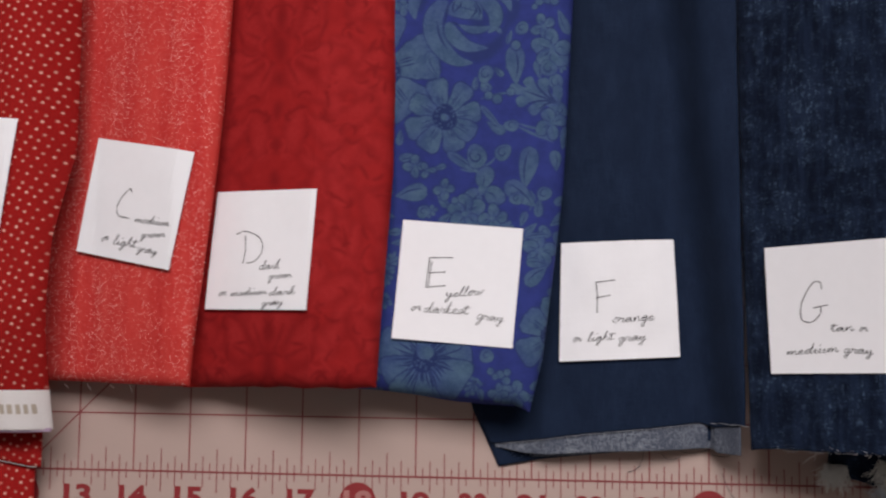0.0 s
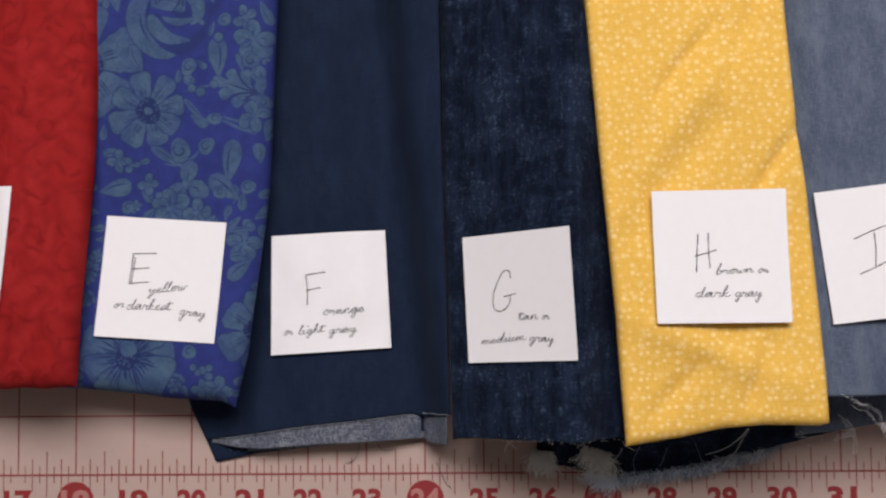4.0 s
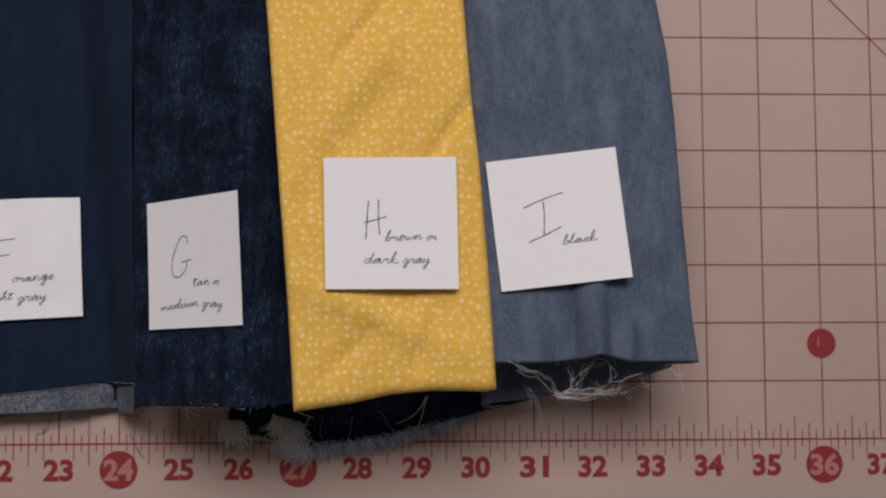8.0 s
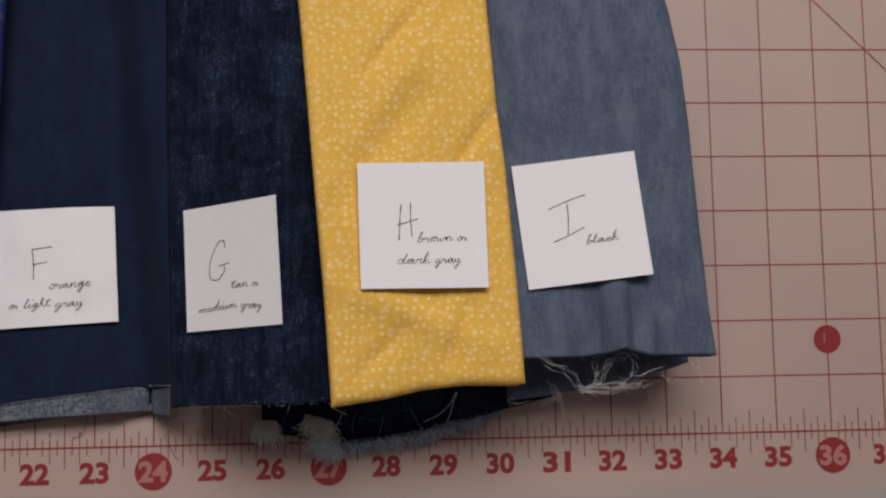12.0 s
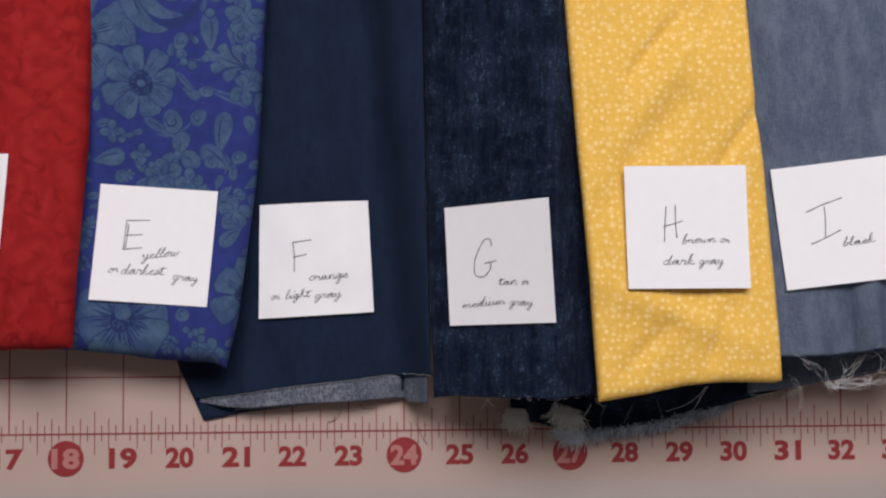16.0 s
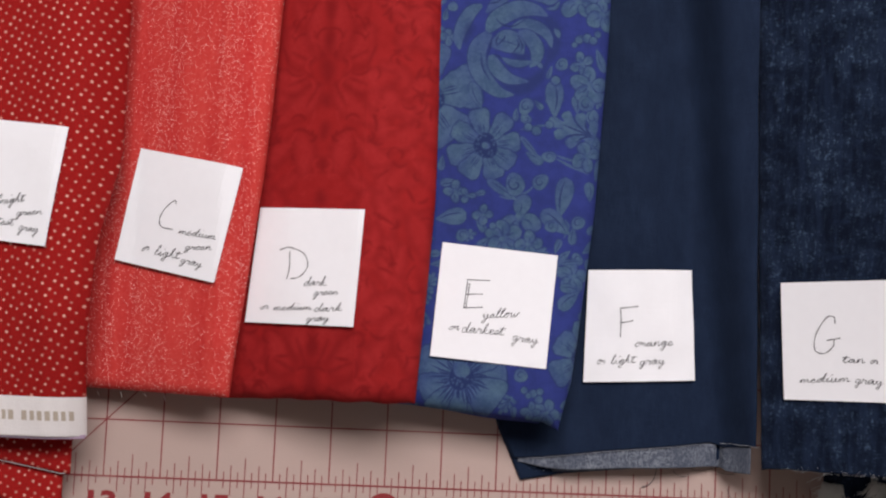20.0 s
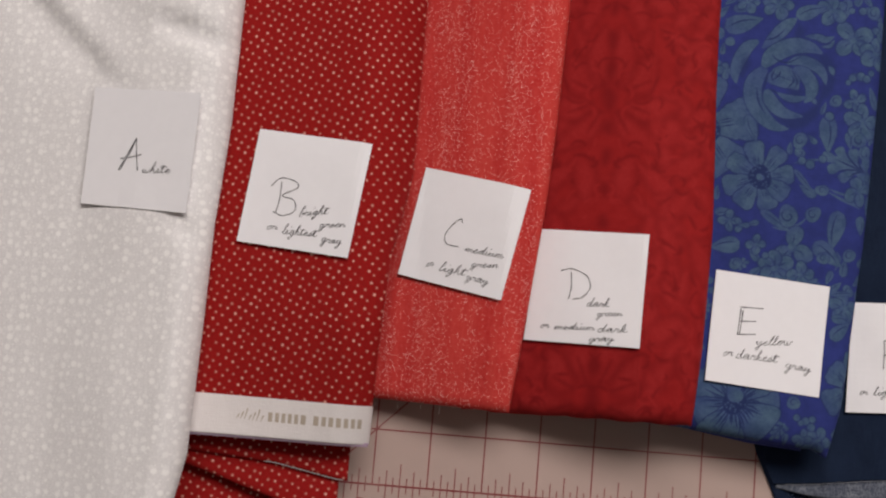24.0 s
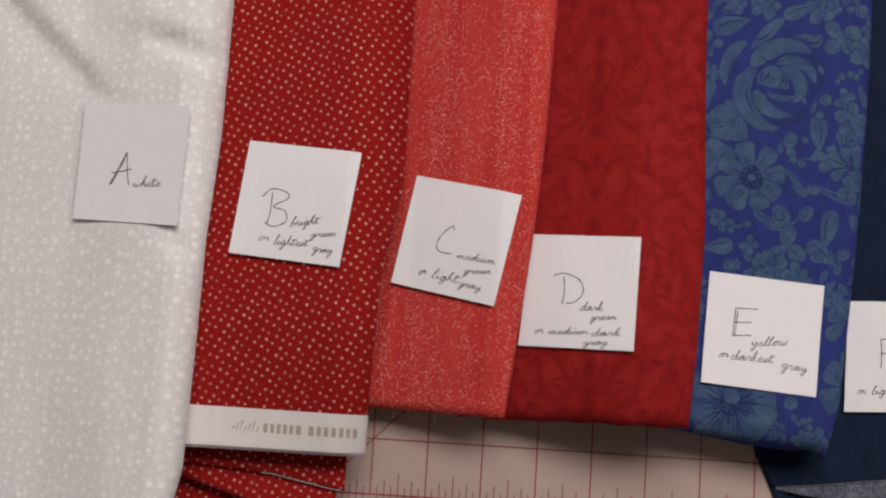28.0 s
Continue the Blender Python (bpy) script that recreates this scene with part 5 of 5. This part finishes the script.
card("white paper card lettered A, lying on the white fabric", ((7.67, 6.52, 1.63), (9.62, 6.45, 2.22), (9.57, 4.41, 2.14), (7.64, 4.49, 1.58)), (("A", 0.63, 1.39, 0.4, 0.57, 0.0), ("white", 1.09, 1.4, 0.53, 0.083, -0.04)), (cloth_a,), 0.4)
card("white paper card lettered B, lying on the gold-dotted red fabric", ((10.56, 6.06, 1.56), (12.55, 5.89, 1.99), (12.31, 3.91, 2.08), (10.35, 4.08, 1.66)), (("B", 0.41, 1.43, 0.51, 0.65, 0.0), ("bright", 1.01, 1.42, 0.51, 0.079, -0.12), ("green", 1.4, 1.56, 0.45, 0.068, -0.08), ("or", 0.5, 1.72, 0.18, 0.079, -0.02), ("lightest", 0.78, 1.76, 0.63, 0.079, -0.04), ("gray", 1.48, 1.79, 0.36, 0.078, -0.0)), (cloth_b,))
card("white paper card lettered C, lying askew on the coral fabric", ((13.49, 5.77, 0.91), (15.36, 5.43, 1.49), (14.98, 3.46, 1.53), (13.15, 3.81, 0.84)), (("C", 0.67, 1.29, 0.32, 0.51, 0.0), ("medium", 1.11, 1.32, 0.73, 0.074, -0.03), ("green", 1.3, 1.56, 0.5, 0.068, -0.09), ("or", 0.48, 1.75, 0.14, 0.071, -0.05), ("light", 0.74, 1.76, 0.54, 0.078, -0.02), ("gray", 1.27, 1.79, 0.43, 0.077, -0.0)), (cloth_c,))
card("white paper card lettered D, lying on the crimson fabric", ((15.62, 4.83, 0.90), (17.46, 4.81, 1.52), (17.37, 2.82, 1.75), (15.47, 2.83, 1.02)), (("D", 0.49, 1.24, 0.56, 0.55, 0.0), ("dark", 1.03, 1.34, 0.4, 0.077, -0.02), ("green", 1.22, 1.5, 0.45, 0.067, -0.04), ("or", 0.27, 1.77, 0.15, 0.071, -0.01), ("medium", 0.51, 1.78, 0.71, 0.065, -0.04), ("dark", 1.27, 1.77, 0.5, 0.07, -0.03), ("gray", 1.14, 1.94, 0.42, 0.067, -0.03)), (cloth_d,))
card("white paper card lettered E, lying on the blue floral fabric", ((18.82, 4.37, 0.92), (20.83, 4.22, 1.04), (20.67, 2.25, 1.20), (18.68, 2.39, 1.12)), (("E", 0.48, 1.11, 0.41, 0.52, 0.0), ("yellow", 0.82, 1.25, 0.64, 0.085, -0.1), ("or", 0.28, 1.52, 0.17, 0.081, -0.02), ("darkest", 0.5, 1.53, 0.76, 0.089, -0.03), ("gray", 1.37, 1.57, 0.45, 0.089, 0.01)), (cloth_e,))
card("white paper card lettered F, lying on the navy fabric", ((21.47, 4.03, 0.73), (23.37, 4.12, 0.52), (23.47, 2.14, 0.49), (21.45, 2.03, 0.57)), (("F", 0.59, 1.2, 0.35, 0.53, 0.0), ("orange", 0.9, 1.38, 0.69, 0.089, -0.02), ("or", 0.23, 1.68, 0.14, 0.079, -0.01), ("light", 0.47, 1.68, 0.47, 0.079, -0.02), ("gray", 0.98, 1.7, 0.47, 0.082, -0.01)), (cloth_f,))
card("white paper card lettered G, propped on the sloping denim", ((24.69, 3.91, 1.26), (26.30, 3.98, 2.52), (26.40, 1.98, 2.52), (24.77, 1.91, 1.31)), (("G", 0.52, 1.22, 0.45, 0.64, 0.0), ("tan", 0.99, 1.36, 0.36, 0.074, -0.0), ("or", 1.43, 1.37, 0.12, 0.067, 0.0), ("medium", 0.27, 1.71, 0.83, 0.075, -0.04), ("gray", 1.17, 1.69, 0.44, 0.079, 0.03)), (cloth_g,), 0.4)
card("white paper card lettered H, lying on the yellow fabric", ((27.56, 4.50, 2.32), (29.57, 4.52, 2.30), (29.60, 2.51, 2.37), (27.60, 2.51, 2.39)), (("H", 0.6, 1.24, 0.33, 0.6, 0.0), ("brown", 0.91, 1.27, 0.56, 0.074, -0.02), ("or", 1.54, 1.26, 0.15, 0.068, 0.0), ("dark", 0.59, 1.61, 0.51, 0.079, 0.0), ("gray", 1.17, 1.61, 0.41, 0.08, -0.0)), (cloth_h,), 0.25)
card("white paper card lettered I, its lower edge curling up", ((30.03, 4.46, 2.15), (32.03, 4.70, 2.18), (32.25, 2.69, 2.29), (30.26, 2.47, 2.19)), (("I", 0.49, 1.3, 0.62, 0.7, 0.0), ("black", 1.02, 1.39, 0.53, 0.077, -0.01)), (cloth_i,), 0.4)

# ---- loose threads and frayed edges ----
def tube(verts, faces, points, radius):
    p = np.array(points, float) * INCH
    d = np.gradient(p, axis=0)
    n = len(verts)
    for q, t in zip(p, d):
        t = Vector(t).normalized()
        a = t.orthogonal().normalized()
        b = t.cross(a)
        for k in range(4):
            v = Vector(q) + (a * math.cos(k * math.pi / 2) + b * math.sin(k * math.pi / 2)) * radius * INCH
            verts.append(tuple(v))
    for i in range(len(p) - 1):
        for k in range(4):
            l = (k + 1) % 4
            faces.append((n + 4 * i + k, n + 4 * i + l, n + 4 * i + 4 + l, n + 4 * i + 4 + k))


def wander(start, heading, length, rng, wild=0.5, steps=14, sink=0.0, floor=0.02):
    x, y, z = start
    a, pts, bend = heading, [], rng.uniform(-wild, wild) * 0.5
    for _ in range(steps):
        pts.append((x, y, max(z, floor)))
        bend += rng.uniform(-wild, wild) * 0.35
        a += bend * 0.4
        x += math.cos(a) * length / steps
        y += math.sin(a) * length / steps
        z -= sink / steps
    return pts


def thread(parent, points, radius, material, name="loose_thread"):
    v, f = [], []
    ox, oy = parent.location.x / INCH, parent.location.y / INCH
    tube(v, f, [(x - ox, y - oy, z) for x, y, z in points], radius)
    return mesh_object(name, v, f, material, parent, smooth=True)


rng = random.Random(5)
# tangle of pale threads below the chambray
def trail(points, count, spread, radius=0.0034, material=thread_pale):
    """A few threads that run together along a line and part at its end."""
    for k in range(count + count // 2):
        end = 0.35 + 0.65 * rng.random()
        high = [(x - 0.05, y, z + 0.4) if z > 1.05 else (x, y, z) for x, y, z in points]
        path = flowing([(x + rng.gauss(0, 1.6 * spread), y + rng.gauss(0, 1.6 * spread), z + rng.uniform(0, 0.05)) for x, y, z in high], 18)
        turn, curl, way = rng.uniform(0, 6.3), rng.uniform(0.008, 0.03), rng.uniform(0.10, 0.24)
        run = np.arange(len(path)) * way + turn
        path[:, 0] += curl * (np.sin(run) - math.sin(turn))
        path[:, 1] += curl * (np.cos(run * 1.3) - math.cos(turn * 1.3))
        first = rng.randrange(0, 12)
        thread(fab_i, path[first : max(first + 16, int(len(path) * end))].tolist(), radius * rng.uniform(0.7, 1.05), material)


trail(((30.42, 1.40, 1.85), (30.72, 1.28, 1.6), (31.00, 1.12, 1.3), (31.18, 0.90, 1.15), (31.42, 0.82, 1.12)), 3, 0.022)
trail(((31.15, 0.90, 1.15), (31.40, 0.84, 1.12), (31.75, 0.94, 1.15), (32.10, 0.98, 1.18), (32.34, 1.10, 1.25), (32.52, 1.22, 1.3)), 6, 0.035)
trail(((31.30, 0.82, 1.12), (31.52, 1.02, 1.2), (31.62, 1.26, 1.4), (31.80, 1.40, 1.45), (32.02, 1.36, 1.4), (32.08, 1.18, 1.3), (31.92, 1.04, 1.2), (31.62, 0.97, 1.15)), 3, 0.022)
trail(((31.45, 1.30, 1.3), (31.42, 1.15, 1.3), (31.52, 1.02, 1.2), (31.72, 1.08, 1.2), (31.78, 0.90, 1.15)), 2, 0.04)
trail(((31.20, 0.96, 1.15), (31.32, 0.84, 1.12), (31.44, 0.74, 1.0), (31.54, 0.72, 0.9)), 3, 0.035)
trail(((31.85, 1.0, 1.15), (31.98, 0.88, 1.1), (32.08, 0.78, 1.0)), 2, 0.03)
trail(((32.10, 0.96, 1.15), (32.30, 0.90, 1.1), (32.5, 0.93, 1.0), (32.68, 0.88, 0.8)), 2, 0.03)
trail(((32.36, 1.02, 1.3), (32.40, 0.86, 1.1), (32.48, 0.72, 0.95), (32.56, 0.54, 0.6)), 2, 0.022)
trail(((30.72, 0.95, 0.95), (30.86, 0.86, 0.9), (30.96, 0.72, 0.85), (31.00, 0.52, 0.7), (31.03, 0.33, 0.4)), 5, 0.028)
trail(((30.9, 0.80, 0.9), (30.7, 0.68, 0.8), (30.55, 0.58, 0.7), (30.40, 0.50, 0.5)), 3, 0.035)
trail(((33.0, 1.40, 1.6), (33.05, 1.26, 1.5), (33.10, 1.12, 1.4), (33.10, 0.98, 1.3)), 2, 0.03)
trail(((32.45, 1.18, 1.4), (32.58, 1.05, 1.3), (32.78, 1.02, 1.2), (32.95, 1.04, 1.1)), 2, 0.03)
trail(((30.05, 0.66, 0.8), (30.2, 0.58, 0.7), (30.4, 0.55, 0.6), (30.55, 0.42, 0.5)), 3, 0.04)
# single threads hanging from the denim and the yellow fabric
for sx, sy, z, deg, length, sink in ((27.1, 0.74, 2.1, -78, 0.36, 0.7), (25.35, 0.72, 1.7, -60, 0.3, 0.8), (25.42, 0.73, 1.7, -110, 0.3, 0.8), (26.5, 0.75, 2.3, -130, 0.18, 0.5), (29.15, 0.85, 1.4, -112, 0.85, 1.0), (29.13, 0.86, 1.4, -108, 0.8, 1.0), (27.25, 0.5, 0.8, -110, 0.6, 0.3)):
    thread(fab_g, wander((sx, sy, z), radians(deg), length, rng, 0.5, 12, sink), 0.0045, thread_pale)
for sx, sy, z, deg, length in ((27.5, 0.55, 1.0, -115, 0.6), (27.95, 0.5, 0.9, -95, 0.4), (28.4, 0.6, 0.9, -80, 0.4)):
    thread(fab_g, wander((sx, sy, z), radians(deg), length, rng, 0.6, 12, 0.4), 0.0035, thread_blue)
# loose fine threads on the mat below the navy fabric
for sx, sy, deg, length, wild in ((23.5, 0.55, -20, 0.8, 0.8), (24.0, 0.5, -15, 0.5, 0.7), (22.9, 0.55, -100, 0.55, 0.3), (24.2, 0.2, -80, 0.55, 0.5), (23.2, 0.5, -60, 0.4, 0.6)):
    thread(fab_f, wander((sx, sy, 0.1), radians(deg), length, rng, wild, 14, 0.08, 0.012), 0.006, thread_dark)
for sx, deg, length in ((13.35, -90, 0.12), (14.1, -88, 0.16), (13.75, -80, 0.08), (12.95, -95, 0.1)):
    thread(fab_c, wander((sx, 1.52, 0.6), radians(deg), length, rng, 0.1, 6, 0.2), 0.006, thread_pale)


def fringe(parent, name, xs, y_of, z_of, length, material, label, seed, spread=35, radius=0.007, per=4, wild=0.8, deep=0.09):
    """A dense frayed edge, joined into one piece."""
    r = random.Random(seed)
    v, f = [], []
    ox, oy = parent.location.x / INCH, parent.location.y / INCH
    for x in xs:
        for _ in range(per):
            px = x + r.uniform(-0.03, 0.03)
            reach = length * (0.35 + 1.3 * r.random() ** 1.6)
            pts = wander((px, y_of(px) + r.uniform(0.0, deep), z_of(px) + r.uniform(-0.05, 0.06)), radians(-90 + r.gauss(0, spread)), reach, r, wild, 7, 0.15)
            tube(v, f, [(a - ox, b - oy, c) for a, b, c in pts], radius * r.uniform(0.6, 1.2))
    tagged(mesh_object(name, v, f, material, parent, smooth=True), label, kind="stuff")


low_y = lambda x: float(frill_low(x))
at_30 = lambda x: 0.31
for seed, (x0, x1, material, spread, per) in enumerate(((27.2, 28.6, thread_blue, 34, 7), (28.6, 29.95, thread_blue, 36, 6), (27.3, 29.7, thread_frost, 40, 7))):
    fringe(fab_g, "frayed_fringe", np.arange(x0, x1, 0.02), low_y, at_30, 0.18, material, "pale blue frayed denim edge", seed + 1, spread, 0.006, per + 2)
fringe(fab_g, "frayed_tuft", np.arange(26.74, 27.18, 0.010), lambda x: low_y(x) - 0.01, at_30, 0.26, thread_frost, "thick pale blue tuft of frayed threads", 22, 24, 0.0055, 9, 0.8, 0.16)
fringe(fab_g, "frayed_tuft", np.arange(26.64, 27.08, 0.010), lambda x: low_y(x) + 0.33, lambda x: 0.62, 0.32, thread_cream, "cream tuft of frayed threads", 23, 20, 0.0045, 9, 0.7, 0.15)
fringe(fab_g, "frayed_tuft", np.arange(25.80, 26.14, 0.009), lambda x: 0.31 - 0.10 * (x - 25.8), lambda x: 0.50, 0.28, thread_cream, "cream tuft of frayed threads", 4, 16, 0.0055, 12, 0.55, 0.14)
fringe(fab_g, "frayed_fringe", np.arange(24.75, 27.1, 0.022), lambda x: float(cloth_g.bottom(x)) - 0.02, lambda x: float(slope_g(x)) - 0.03, 0.035, thread_pale, "thin pale cut edge of the denim", 6, 55, 0.0045, 2)
fringe(fab_f, "frayed_fringe", np.arange(20.6, 22.9, 0.04), lambda x: float(low_f2.bottom(x)) - 0.02, lambda x: 0.12, 0.04, thread_blue, "thin pale cut edge of the navy fabric", 7, 50, 0.004, 2)
fringe(fab_i, "frayed_fringe", np.arange(30.2, 33.25, 0.03), lambda x: float(cloth_i.bottom(x)) - 0.02, lambda x: 2.0, 0.04, thread_blue, "short frayed edge of the chambray", 8, 50, 0.005, 2)
thread(fab_f, [(x, 1.045 + 0.01 * math.sin(x * 30), float(height_f(np.array(x), np.array(1.05))) + 0.012) for x in np.linspace(23.98, 24.52, 9)], 0.007, thread_hem, "pale_cut_edge")
thread(fab_f, [(x, float(edge_f(x)) - 0.005, float(height_f(np.array(x), edge_f(x)))) for x in np.linspace(20.5, 23.7, 40)], 0.004, thread_hem, "pale_cut_edge")
thread(fab_i, [(x, float(cloth_i.bottom(np.array(x))) - 0.004, float(height_i(np.array(x), cloth_i.bottom(np.array(x)))) - 0.13) for x in np.linspace(30.15, 33.22, 70)], 0.016, edge_blue, "blue_cut_edge")
